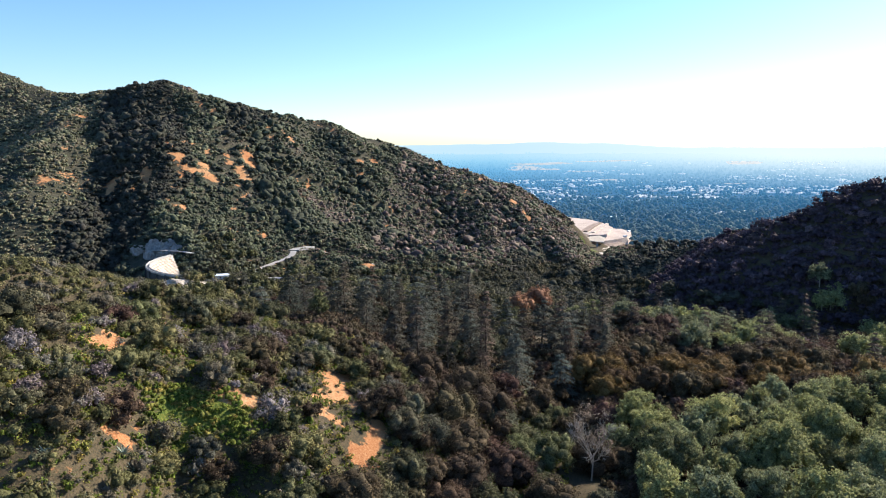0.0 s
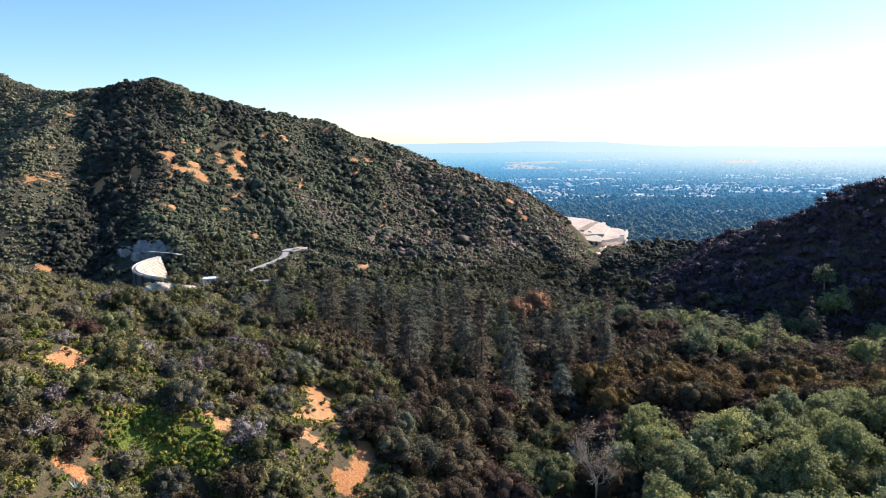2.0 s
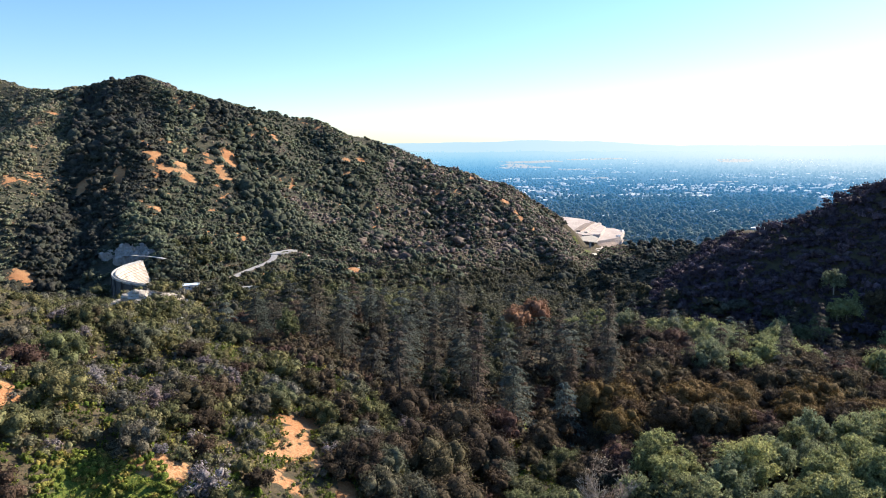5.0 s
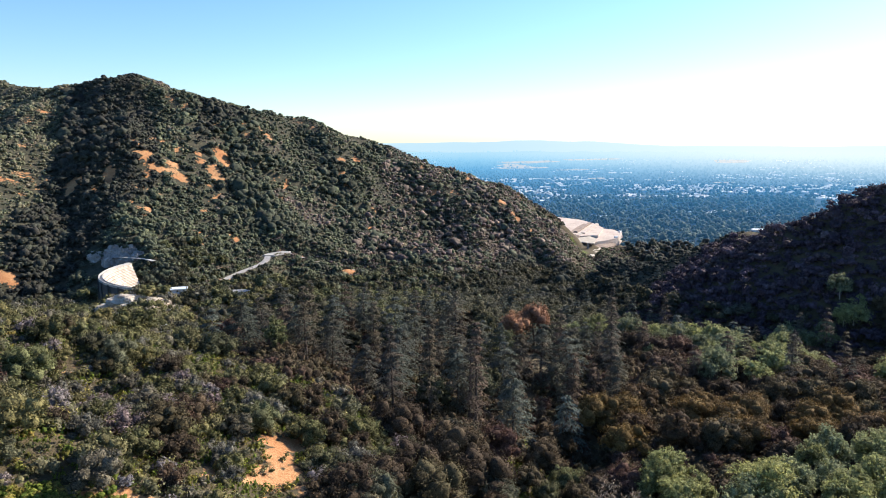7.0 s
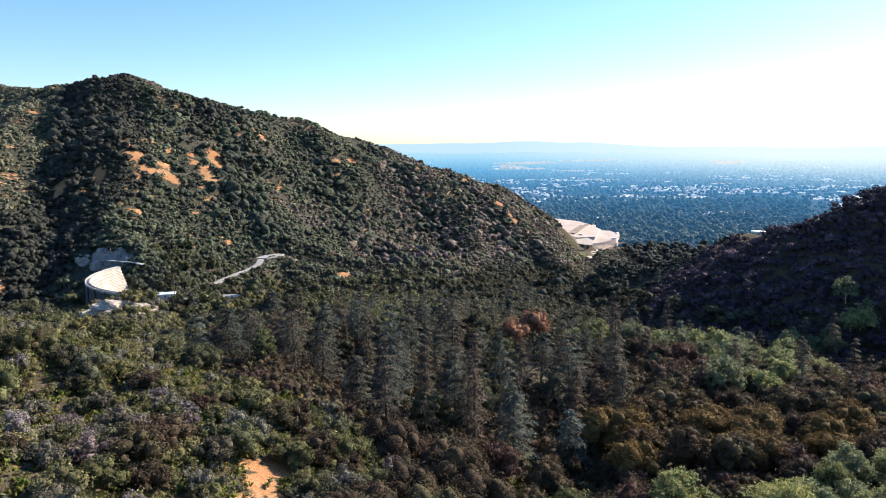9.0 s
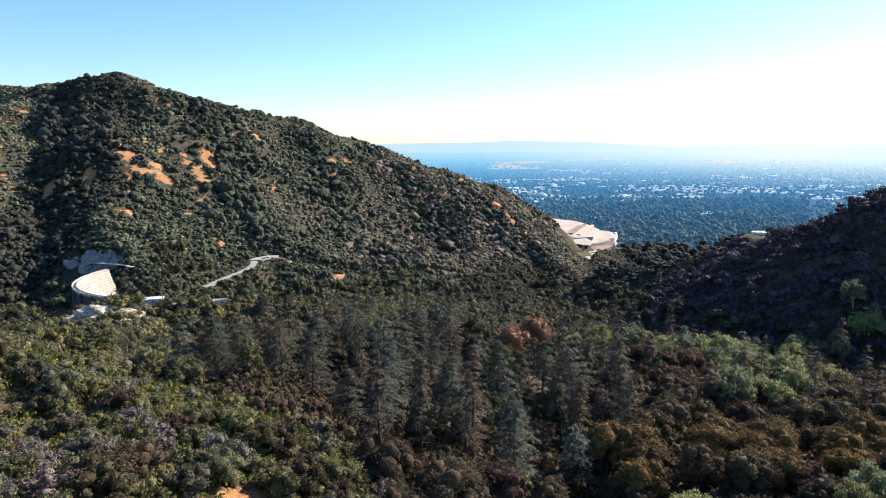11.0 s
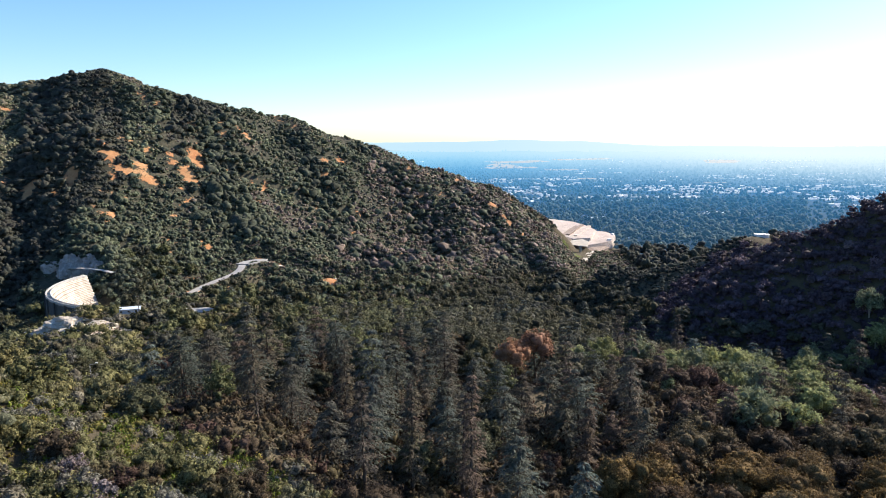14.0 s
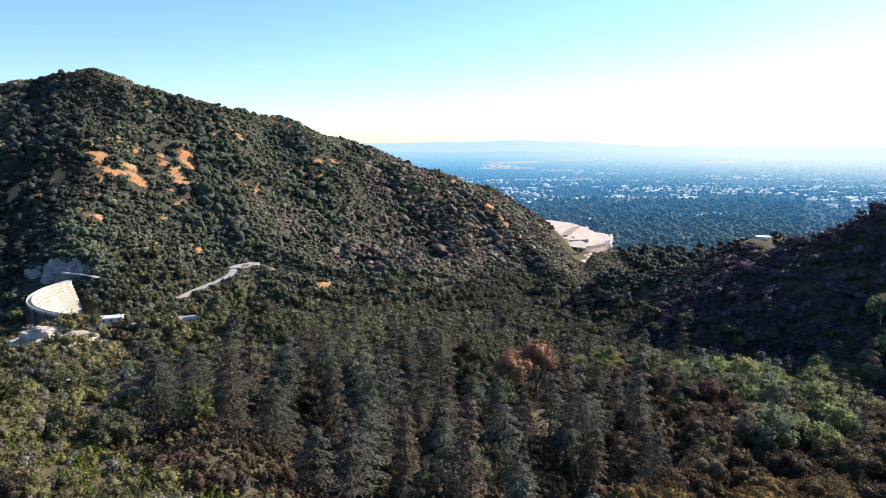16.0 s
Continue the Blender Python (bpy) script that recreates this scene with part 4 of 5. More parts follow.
def build_dam():
    root = thing("arch_dam", "curved pale concrete arch dam with a stepped face in a canyon", "dam", at=pose(*DAM_C, CREST_Z))
    steps = [(DAM_R + 1.6, 0.0), (DAM_R - 1.6, 0.0)]
    z, r = 0.0, DAM_R - 1.6
    while z > -44:
        steps += [(r - 0.10, z - 2.2), (r - 0.95, z - 2.3)]
        z, r = z - 2.3, r - 0.95
    steps += [(DAM_R + 1.6, z)]
    part("wall", arc_sheet(steps, 165, 272, 60), M_DAMFACE, root, "sunlit concrete in horizontal lifts")
    # thin sheet added over the wall: its dark tone is stain plus painted shade
    part("upstream_face", arc_sheet([(DAM_R + 1.75, -44), (DAM_R + 1.75, -0.5), (DAM_R + 1.603, -0.5), (DAM_R + 1.603, -44)], 165, 272, 60), M_STAINSHADE, root, "water-stained concrete with this side's shade put into its colour")
    for r in (DAM_R + 1.3, DAM_R - 1.3):
        part("parapet", arc_sheet([(r + 0.2, 0.004), (r + 0.2, 1.1), (r - 0.2, 1.1), (r - 0.2, 0.004)], 165, 272, 60), M_OLDCONC, root)
    for a in range(168, 272, 9):
        bm = box(bmesh.new(), (DAM_R + 1.753, -0.5, -44), (DAM_R + 2.5, 0.5, 0.4), 0.1)
        p = part("pilaster", bm, M_STAINSHADE, root)
        p.matrix_basis = pose(0, 0, 0, 0, 0, a)
    return root


build_dam()


def rough_rock(seed, size, mat, name, label, at, flat=0.6):
    bm = bmesh.new()
    bmesh.ops.create_icosphere(bm, subdivisions=4, radius=1)
    off = Vector((seed * 3.1, seed * 1.7, 0))
    for v in bm.verts:
        n = noise.fractal(v.co * 1.4 + off, 0.8, 2.0, 5)
        q = noise.cell(v.co * 2.2 + off)
        v.co *= 1 + 0.30 * n + 0.10 * q + 0.10 * noise.fractal(v.co * 5 + off, 0.9, 2.0, 3)
        v.co.z *= flat
        v.co = Vector((v.co.x * size[0], v.co.y * size[1], v.co.z * size[2]))
    root = bpy.data.meshes.new(name)
    bm.to_mesh(root)
    bm.free()
    root.materials.append(mat)
    ob = tagged(new(name, root), label, "rock")
    ob.matrix_basis = at
    return ob


for k, (x, y, sx, sy, sz) in enumerate(((-188, 426, 11, 7, 7), (-171, 420, 9, 6, 7), (-204, 431, 10, 7, 6), (-178, 416, 8, 5, 8), (-168, 410, 4, 5, 4), (-196, 421, 5, 4, 3), (-182, 420, 13, 8, 5), (-193, 428, 9, 7, 5), (-163, 415, 5, 4, 3), (-174, 411, 8, 4, 3), (-187, 414, 8, 4, 2.5), (-160, 424, 6, 5, 4), (-152, 430, 5, 4, 4))):
    rough_rock(k + 1, (sx, sy, sz), M_ROCK, "rock_outcrop", "bright pale rock outcrop above the dam yard", pose(x, y, float(ground(x, y)) - 1.0, 0, 0, 40 * k))
for k, (x, y, z, sx, sy, sz) in enumerate(((-320, 637, -2, 9, 5, 7), (-306, 638, 1, 9, 5, 9), (-293, 637, 2, 8, 5, 9), (-281, 634, -1, 7, 5, 7), (-306, 632, -5, 8, 4, 7), (-294, 632, -4, 8, 4, 7))):
    rough_rock(k + 11, (sx, sy, sz), M_GREYROCK, "rock_cliff", "bare grey cut rock face above the dam", pose(x, y, z, -18, 0, 8), 1.0)


# ---- roads, yard ----
SERVICE = [(-314, 636, -0.5), (-290, 624, 1.5), (-264, 607, 3.2), (-250, 596, 3.2)]
def ribbon(name, pts, half, mat, label, lift=0.08):
    dense = []
    for (x0, y0, z0), (x1, y1, z1) in zip(pts[:-1], pts[1:]):
        n = max(2, int(math.hypot(x1 - x0, y1 - y0) / 3))
        dense += [Vector((x0 + (x1 - x0) * i / n, y0 + (y1 - y0) * i / n, 0)) for i in range(n)]
    dense.append(Vector((pts[-1][0], pts[-1][1], 0)))
    for _ in range(6):
        dense = [dense[0]] + [(a + b * 2 + c) / 4 for a, b, c in zip(dense[:-2], dense[1:-1], dense[2:])] + [dense[-1]]
    bm = bmesh.new()
    rows = []
    for i, p in enumerate(dense):
        w = (dense[min(i + 1, len(dense) - 1)] - dense[max(i - 1, 0)]).normalized()
        s = Vector((-w.y, w.x, 0)) * half
        row = []
        for q, dz in ((p - s, -0.5), (p - s, 0), (p, 0.05), (p + s, 0), (p + s, -0.5)):
            row.append(bm.verts.new((q.x, q.y, float(nearest(np.array(p.x), np.array(p.y), pts)[1]) + lift + dz)))
        rows.append(row)
    for p, q in zip(rows[:-1], rows[1:]):
        for i in range(4):
            bm.faces.new((p[i], p[i + 1], q[i + 1], q[i]))
    bmesh.ops.recalc_face_normals(bm, faces=bm.faces)
    me = bpy.data.meshes.new(name)
    bm.to_mesh(me)
    bm.free()
    me.materials.append(mat)
    return tagged(new(name, me), label, "road", kind="structure")


ribbon("road_far", ROAD_UP[8:], 2.6, M_ASPHALT, "narrow road half hidden by brush along the canyon side", 0.3)
ribbon("road", ROAD_UP[:9], 3.2, M_ASPHALT, "narrow grey asphalt road winding along the canyon side", 0.3)
turnout = tagged(new("turnout", bpy.data.meshes.new("turnout")), "wide grey asphalt turnout at the road bend", "road", kind="structure")
ROAD_Z = float(ground(-192, 746)) + 0.55
bm = bmesh.new()
bm.faces.new([bm.verts.new((x, y, ROAD_Z)) for x, y in ((-203, 738), (-191, 738), (-184, 750), (-180, 766), (-190, 767), (-201, 752))])
r = bmesh.ops.extrude_face_region(bm, geom=bm.faces[:])
bmesh.ops.translate(bm, verts=[v for v in r["geom"] if isinstance(v, bmesh.types.BMVert)], vec=(0, 0, -1.5))
bmesh.ops.recalc_face_normals(bm, faces=bm.faces)
bm.to_mesh(turnout.data)
bm.free()
turnout.data.materials.append(M_ASPHALT)
ribbon("service_road", SERVICE, 1.7, M_ASPHALT, "narrow service road at the foot of the rock face", 0.3)
ribbon("road_lower", LAMP_ROAD, 3.6, M_DARKASPHALT, "dark asphalt park road in the shade of trees", 0.3)


# ---- debris basin at the canyon mouth ----
def slab(pts, z0, z1, inset=0.0):
    """A solid with a level outline: pts round the top, the foot pushed out by inset."""
    c = Vector((sum(p[0] for p in pts) / len(pts), sum(p[1] for p in pts) / len(pts), 0))
    bm = bmesh.new()
    top = [bm.verts.new((p[0], p[1], z1 if len(p) < 3 else p[2])) for p in pts]
    foot = []
    for p in pts:
        q = Vector((p[0], p[1], 0)) - c
        q = c + q * (1 + inset / max(q.length, 1))
        foot.append(bm.verts.new((q.x, q.y, z0 if z0 is not None else p[2] - 1.2)))
    bm.faces.new(top)
    n = len(pts)
    for i in range(n):
        bm.faces.new((top[i], foot[i], foot[(i + 1) % n], top[(i + 1) % n]))
    bmesh.ops.recalc_face_normals(bm, faces=bm.faces)
    return bm


def build_basin():
    root = thing("debris_basin", "graded pale sand basin behind brown earth embankments with a concrete spillway", "basin")
    part("pad", slab([(230, 1900, -97), (280, 1840, -97), (309, 1803, -97), (326, 1733, -97), (334, 1640, -97.6), (296, 1514, -98), (257, 1500, -98), (236, 1561, -97.4), (210, 1605, -97)], -120, -97, 6), M_SAND, root)
    part("terrace", slab([(299, 1530, -101.5), (336, 1650, -101), (356, 1645, -102), (368, 1599, -103), (340, 1515, -104), (312, 1488, -105), (280, 1462, -105.5)], -120, -102, 5), M_SAND, root)
    part("upper_bank", slab([(200, 1612, -97.3), (237, 1564, -97.5), (254, 1500, -98.2), (240, 1472, -106), (200, 1500, -106)], -120, -100, 0), M_EMBANK, root, "brown graded earth bank")
    part("lower_bank", slab([(200, 1508, -105.8), (240, 1476, -105.8), (282, 1482, -105.8), (340, 1535, -105.5), (332, 1500, -117), (296, 1450, -117.5), (257, 1436, -117.5), (205, 1436, -117.5)], -124, -106, 0), M_EMBANK, root, "brown graded earth bank")
    part("spillway", slab([(244, 1503, -99.6), (262, 1545, -96.4), (286, 1484, -101.0), (276, 1444, -106.0), (241, 1466, -104.6)], None, -96, 0.5), M_CONCRETE, root, "pale concrete spillway apron")
    part("ledge_road", slab([(200, 1507, -105.2), (240, 1474, -105.2), (283, 1481, -105.2), (340, 1535, -104.8), (336, 1541, -104.8), (281, 1487, -105.2), (241, 1480, -105.2), (202, 1513, -105.2)], None, -105, 0.5), M_CONCRETE, root)
    for shift, tall, mat in ((0, 2.4, M_EMBANK), (14, 1.6, M_SAND), (-15, 1.4, M_EMBANK)):
        line = ((258, 1548), (276, 1596), (296, 1655), (322, 1720))
        near = [(x + shift, y - abs(shift), -97 + tall) for x, y in line]
        part("berm", slab(near + [(x - 7, y + 5, z) for x, y, z in near[::-1]], -100, -94, 2), mat, root)
    part("channel", slab([(236, 1310, -115.2), (248, 1308, -115.2), (290, 1448, -115.6), (280, 1452, -115.6)], None, -115, 1.0), M_CONCRETE, root, "pale concrete outlet channel")
    tower = part("outlet_tower", box(bmesh.new(), (0, 0, 0), (3.5, 3.5, 15), 0.2), M_OLDCONC, root)
    tower.matrix_basis = pose(258, 1430, -118)
    for x, y, z, a in ((334, 1515, -104, 25), (362, 1596, -103, 50)):
        b = part("shed", box(bmesh.new(), (0, 0, 0), (8, 5, 3.2), 0.1), M_WHITE, root)
        b.matrix_basis = pose(x, y, z, 0, 0, a)


build_basin()
basin_places = np.stack([rng.uniform(296, 330, 12), rng.uniform(1556, 1650, 12)], 1)
stuff("basin_trees", "dark young trees along the edge of the basin", "trees", mouth_trees, basin_places, rng.uniform(0.35, 0.7, 16), M_FARWOOD, rng, -13.0)


# ---- buildings near the dam ----
def gable(name, label, at, wide, deep, wall, rise, wall_mat, roof_mat, windows=3):
    root = thing(name, label, "building", at=at)
    part("walls", box(bmesh.new(), (-wide / 2, -deep / 2, -2.5), (wide / 2, deep / 2, wall), 0.05), wall_mat, root)
    bm = bmesh.new()
    w, d = wide / 2 + 0.5, deep / 2 + 0.5
    sec = [(-d, wall + 0.003), (0, wall + rise), (d, wall + 0.003), (d, wall + 0.25), (0, wall + rise + 0.25), (-d, wall + 0.25)]
    a = [bm.verts.new((-w, y, z)) for y, z in sec]
    b = [bm.verts.new((w, y, z)) for y, z in sec]
    for i in range(6):
        bm.faces.new((a[i], b[i], b[(i + 1) % 6], a[(i + 1) % 6]))
    for q in (a, b):
        bm.faces.new((q[0], q[1], q[4], q[5]))
        bm.faces.new((q[1], q[2], q[3], q[4]))
    bmesh.ops.recalc_face_normals(bm, faces=bm.faces)
    part("roof", bm, roof_mat, root)
    for i in range(windows):
        x = -wide / 2 + wide * (i + 0.5) / windows
        win = part("window", box(bmesh.new(), (x - 0.6, -deep / 2 - 0.06, 0.9), (x + 0.6, -deep / 2 - 0.01, wall - 0.5)), M_WHITE, root)
        part("pane", box(bmesh.new(), (x - 0.5, -deep / 2 - 0.09, 1.0), (x + 0.5, -deep / 2 - 0.065, wall - 0.6)), M_GLASS, win)
    part("door", box(bmesh.new(), (wide / 2 + 0.01, -0.5, 0), (wide / 2 + 0.06, 0.5, 2.05)), M_WOOD, root)
    return root


def stand(x, y, turn=0, dz=0.0):
    return pose(x, y, float(ground(x, y)) + dz, 0, 0, turn)


gable("maintenance_shed", "white shed with a pale blue metal roof beside the dam", stand(-172, 456, 20, 0.6), 11, 6, 2.5, 0.8, M_WHITE, M_BLUEROOF)
gable("storage_shed", "small white storage shed in the dam yard", stand(-152, 474, 65, 0.3), 6, 4, 2.4, 0.6, M_WHITE, M_WHITE, 2)
yard = tagged(new("yard", bpy.data.meshes.new("yard")), "sunlit grey concrete yard by the dam sheds", "yard", kind="structure")
YARD_Z = float(ground(-146, 483)) + 0.6
bm = slab([(-157, 478), (-139, 479), (-134, 485), (-141, 490), (-156, 488)], YARD_Z - 6, YARD_Z, 2)
bm.to_mesh(yard.data)
bm.free()
yard.data.materials.append(M_ASPHALT)


def street_lamp(at):
    root = thing("street_lamp", "grey steel street lamp with curved arm beside a road", "street lamp", at=at)
    part("base", box(bmesh.new(), (-0.25, -0.25, -0.6), (0.25, 0.25, 0.25), 0.04), M_OLDCONC, root)
    part("pole", limb(bmesh.new(), (0, 0, 0.2), (0, 0, 8.4), 0.13, 0.08, 8), M_STEEL, root)
    bm = bmesh.new()
    pts = [Vector((1.9 * math.sin(t), 0, 8.3 + 0.55 * (1 - math.cos(t) * 1.0))) for t in np.linspace(0, 1.5, 6)]
    for a, b in zip(pts[:-1], pts[1:]):
        limb(bm, a, b, 0.07, 0.06, 6)
    part("arm", bm, M_STEEL, root)
    part("lamp_head", box(bmesh.new(), (1.7, -0.2, 8.72), (2.6, 0.2, 8.95), 0.06), M_WHITE, root)
    return root


street_lamp(stand(-124, 326, 10))


def utility_pole(at, high):
    root = thing("utility_pole", "weathered wooden utility pole with crossarm near the dam", "utility pole", "utility poles by the dam", at=at)
    part("pole", limb(bmesh.new(), (0, 0, -1), (0, 0, high), 0.18, 0.12, 8), M_WOOD, root)
    part("crossarm", box(bmesh.new(), (-1.3, -0.33, high - 1.0), (1.3, -0.17, high - 0.8), 0.02), M_WOOD, root)
    for x in (-1.1, -0.4, 0.4, 1.1):
        part("insulator", limb(bmesh.new(), (x, -0.25, high - 0.8), (x, -0.25, high - 0.55), 0.07, 0.05, 6), M_WHITE, root)
    return root


for x, y, h in ((-196, 462, 11), (-163, 448, 12), (-60, 330, 9)):
    utility_pole(stand(x, y, 30), h)

tank = thing("water_tank", "small white water tank high on the brushy mountainside", "tank", at=stand(-330, 712, 0, 1.2))
part("shell", limb(bmesh.new(), (0, 0, -3), (0, 0, 1.6), 1.2, 1.2, 20), M_WHITE, tank)
part("lid", limb(bmesh.new(), (0, 0, 1.603), (0, 0, 2.1), 1.3, 0.3, 20), M_WHITE, tank)


def ridge_tank(at):
    """A wide low drum of a water tank with a shallow roof."""
    root = thing("ridge_tank", "wide low white water tank on the wooded ridge", "tank", at=at)
    part("shell", limb(bmesh.new(), (0, 0, -3), (0, 0, 5.2), 8.5, 8.5, 40), M_WHITE, root)
    part("rim", limb(bmesh.new(), (0, 0, 5.203), (0, 0, 5.5), 8.8, 8.8, 40), M_WHITE, root)
    part("roof", limb(bmesh.new(), (0, 0, 5.503), (0, 0, 6.3), 8.4, 0.4, 40), M_WHITE, root)
    part("hatch", box(bmesh.new(), (-0.6, -7, 5.6), (0.6, -5.8, 6.6), 0.05), M_STEEL, root)


ridge_tank(pose(381, 922, float(ground(381, 922)) - 3.6))


# ---- forest ----
CEDAR_LABEL = "tall blue-green cedar with drooping tiers of branches"
rng = np.random.default_rng(21)
cedars = [conifer(300 + i, "cedar_tree", CEDAR_LABEL, "cedars of the canyon grove", h, w, int(24 + h * 2.2), 34, 0.52, 0.34, M_CEDAR, 0.1) for i, (h, w) in enumerate(((24, 11), (20, 10.4), (26, 10), (17, 9.0), (22, 11.6), (14, 7.4)))]
pines = [conifer(320 + i, "pine_tree", "tall dark pine with an open ragged crown", "pines of the canyon grove", h, w, 74, 30, 0.50, 0.30, M_PINE, 0.2, 0.12) for i, (h, w) in enumerate(((29, 6.6), (24, 6.8), (18, 6.2)))]
oaks = [broad_tree(340 + i, "oak_tree", "dark green live oak with a dense rounded crown", "tree", "live oaks of the canyon", h, w, 0.42, 1700, 16, M_OAK, M_BARK, 0.12) for i, (h, w) in enumerate(((10, 13), (9, 12), (11.5, 14), (8, 11)))]
golds = [broad_tree(360 + i, "golden_oak", "rounded oak with golden-brown flowering crown", "tree", "golden oaks below the cedars", h, w, 0.40, 2400, 18, M_GOLDOAK, M_BARK, 0.1) for i, (h, w) in enumerate(((12.5, 15.5), (13.5, 17), (11, 14)))]
WILLOW_LABEL = "light green feathery streamside tree with upright limbs"
# taller and broader forms of the same streamside tree
willows = [broad_tree(380 + i, "sycamore_tree", WILLOW_LABEL, "tree", "light green streamside trees", h, w, 0.40, 2600, 18, M_LIGHT, M_PALEBARK, 0.12, True) for i, (h, w) in enumerate(((15, 13), (12.5, 14), (16, 14.5), (13, 12), (10.5, 10.5)))]
alders = [broad_tree(390 + i, "alder_tree", "light green rounded tree at the foot of the dark hill", "tree", "pale trees along the creek", h, w, 0.6, 1300, 15, M_ALDER, M_PALEBARK, 0.12, True) for i, (h, w) in enumerate(((14, 15), (12, 13), (16, 16)))]
rusts = [broad_tree(400, "rust_tree", "rust-red leaved tree among dark conifers", "tree", "rust-red trees of the grove", 24, 16, 0.55, 1900, 18, M_RUST, M_BARK, 0.5)]


def off_roads(x, y):
    ok = np.ones(np.shape(x), bool)
    for road in (ROAD_UP, LAMP_ROAD):
        open_bend = (x < -150) & (y > 722)
        hidden = (x > -140) & (y > 760)
        ok &= hidden | np.where(open_bend, (nearest(x, y, road)[0] > 6) & (nearest(x, y + 5, road)[0] > 6) & (nearest(x, y + 9, road)[0] > 4), nearest(x, y, road)[0] > 5.5)
    ok &= (np.hypot(x - 381, y - 922) > 15) & ~((np.abs(x - 372) < 14) & (y > 892) & (y < 922))
    ok &= (np.hypot((x + 301) / 24, (y - 622) / 13) > 1) & (np.hypot((x + 124) / 5, (y - 318) / 9) > 1)
    ok &= np.hypot((x + 172) / 12, (y - 451) / 9) > 1
    ok &= np.hypot((x + 184) / 21, (y - 418) / 9) > 1
    ok &= (nearest(x, y, ROAD_UP)[0] > 3.2)
    ok &= np.hypot((x + 145) / 12, (y - 480) / 10) > 1
    r, a = np.hypot(x - DAM_C[0], y - DAM_C[1]), np.degrees(np.arctan2(y - DAM_C[1], x - DAM_C[0])) % 360
    ok &= ~((r > DAM_R - 30) & (r < DAM_R + 7) & (a > 160) & (a < 274))
    return ok


def clear(x, y):
    return off_roads(x, y) & (bare(x, y) < 0.5) & (grassy(x, y) < 0.38) & ((y > 260) | (np.max([bare(x, y + 3), bare(x, y + 6), bare(x, y + 9), bare(x, y + 12), bare(x - 2.5, y + 2), bare(x + 2.5, y + 2)], 0) < 0.55)) & (np.hypot((x - 37) / 10, (y - 365) / 24) > 1) & (np.hypot((x - 38) / 5, (y - 185) / 10) > 1)


def grove(x, y):
    """How far a place lies inside the tall conifer grove."""
    return 1.0 - np.hypot((x + 12) / 98, (y - 335) / 108)


# the tallest trees of the grove stand apart from the rest: x, y, height, reach
TALL_CEDARS = ((20, 259, 26, 11), (-42, 280, 22, 11), (-28, 262, 19, 9.5), (-18, 292, 21, 10), (2, 273, 24, 9.5), (-62, 302, 18, 9.5), (27, 318, 24, 10), (-88, 326, 19, 10))
TALL_PINES = ((8, 257, 38, 5.0), (-7, 261, 32, 5.0), (-30, 300, 27, 5.4), (46, 300, 25, 5.2))
TALL_SPOTS = np.array([q[:2] for q in TALL_CEDARS + TALL_PINES], float)


def apart(x, y):
    """Clear of the tallest trees' crowns."""
    return np.min(np.hypot(np.asarray(x)[..., None] - TALL_SPOTS[:, 0], np.asarray(y)[..., None] - TALL_SPOTS[:, 1]), -1) > 8.0


for k, (x, y, h, w) in enumerate(TALL_CEDARS):
    conifer(700 + k, "cedar_tree", CEDAR_LABEL, "cedars of the canyon grove", h, w, int(26 + h * 2.4), 40, 0.52, 0.34, M_CEDAR, 0.06).matrix_basis = pose(x, y, float(ground(x, y)) - 0.2, 0, 0, 50 * k)
for k, (x, y, h, w) in enumerate(TALL_PINES):
    conifer(720 + k, "pine_tree", "very tall dark pine with a narrow ragged crown", "pines of the canyon grove", h, w, 100, 30, 0.50, 0.34, M_PINE, 0.12, 0.1).matrix_basis = pose(x, y, float(ground(x, y)) - 0.2, 0, 0, 50 * k)
cone_places = spread(-125, 110, 222, 460, 13.0, rng, lambda x, y: (grove(x, y) + 0.45 * (vnoise(x, y, 22) - 0.5) > 0.12) & clear(x, y) & apart(x, y) & (y > 240 + 0.5 * np.abs(x)))
mixed = rng.random(len(cone_places)) < 0.42
mixed_places, cone_places = cone_places[mixed], cone_places[~mixed]
split = rng.random(len(cone_places)) < 0.70
scatter_copies(cedars, cone_places[split], rng, 0.75, 1.2)
scatter_copies(pines, np.concatenate([cone_places[~split], spread(95, 260, 320, 470, 34, rng, lambda x, y: height(x, y) < 0)]), rng, 0.6, 1.15)
rust_places = np.array([[31, 381], [41, 388]])
scatter_copies(rusts, rust_places, rng, 0.9, 1.1)

gold_places = spread(50, 190, 246, 312, 13.5, rng, lambda x, y: (np.abs(y - 264 - 0.16 * (x - 55)) < 17) & clear(x, y))
scatter_copies(golds, np.concatenate([gold_places, [[5, 425], [-1, 431]]]), rng, 0.75, 1.1)
light_near = spread(34, 190, 140, 275, 11.4, rng, lambda x, y: (y < 232 + 0.10 * (x - 60) + np.clip((x - 95) * 0.3, 0, 20)) & (x > 54 - 0.1 * (y - 140)) & clear(x, y))
light_far = spread(95, 300, 325, 500, 14.5, rng, lambda x, y: (np.abs(y - 395 - 0.35 * (x - 150)) < 62) & (height(x, y) < -2) & (vnoise(x, y, 30) > 0.52 - 0.20 * (x > 175)))
scatter_copies(willows, np.concatenate([light_near[apart(light_near[:, 0], light_near[:, 1])], [[76, 440], [85, 446], [69, 447], [80, 434]]]), rng, 0.65, 1.2)
scatter_copies(alders, light_far, rng, 0.6, 1.15)
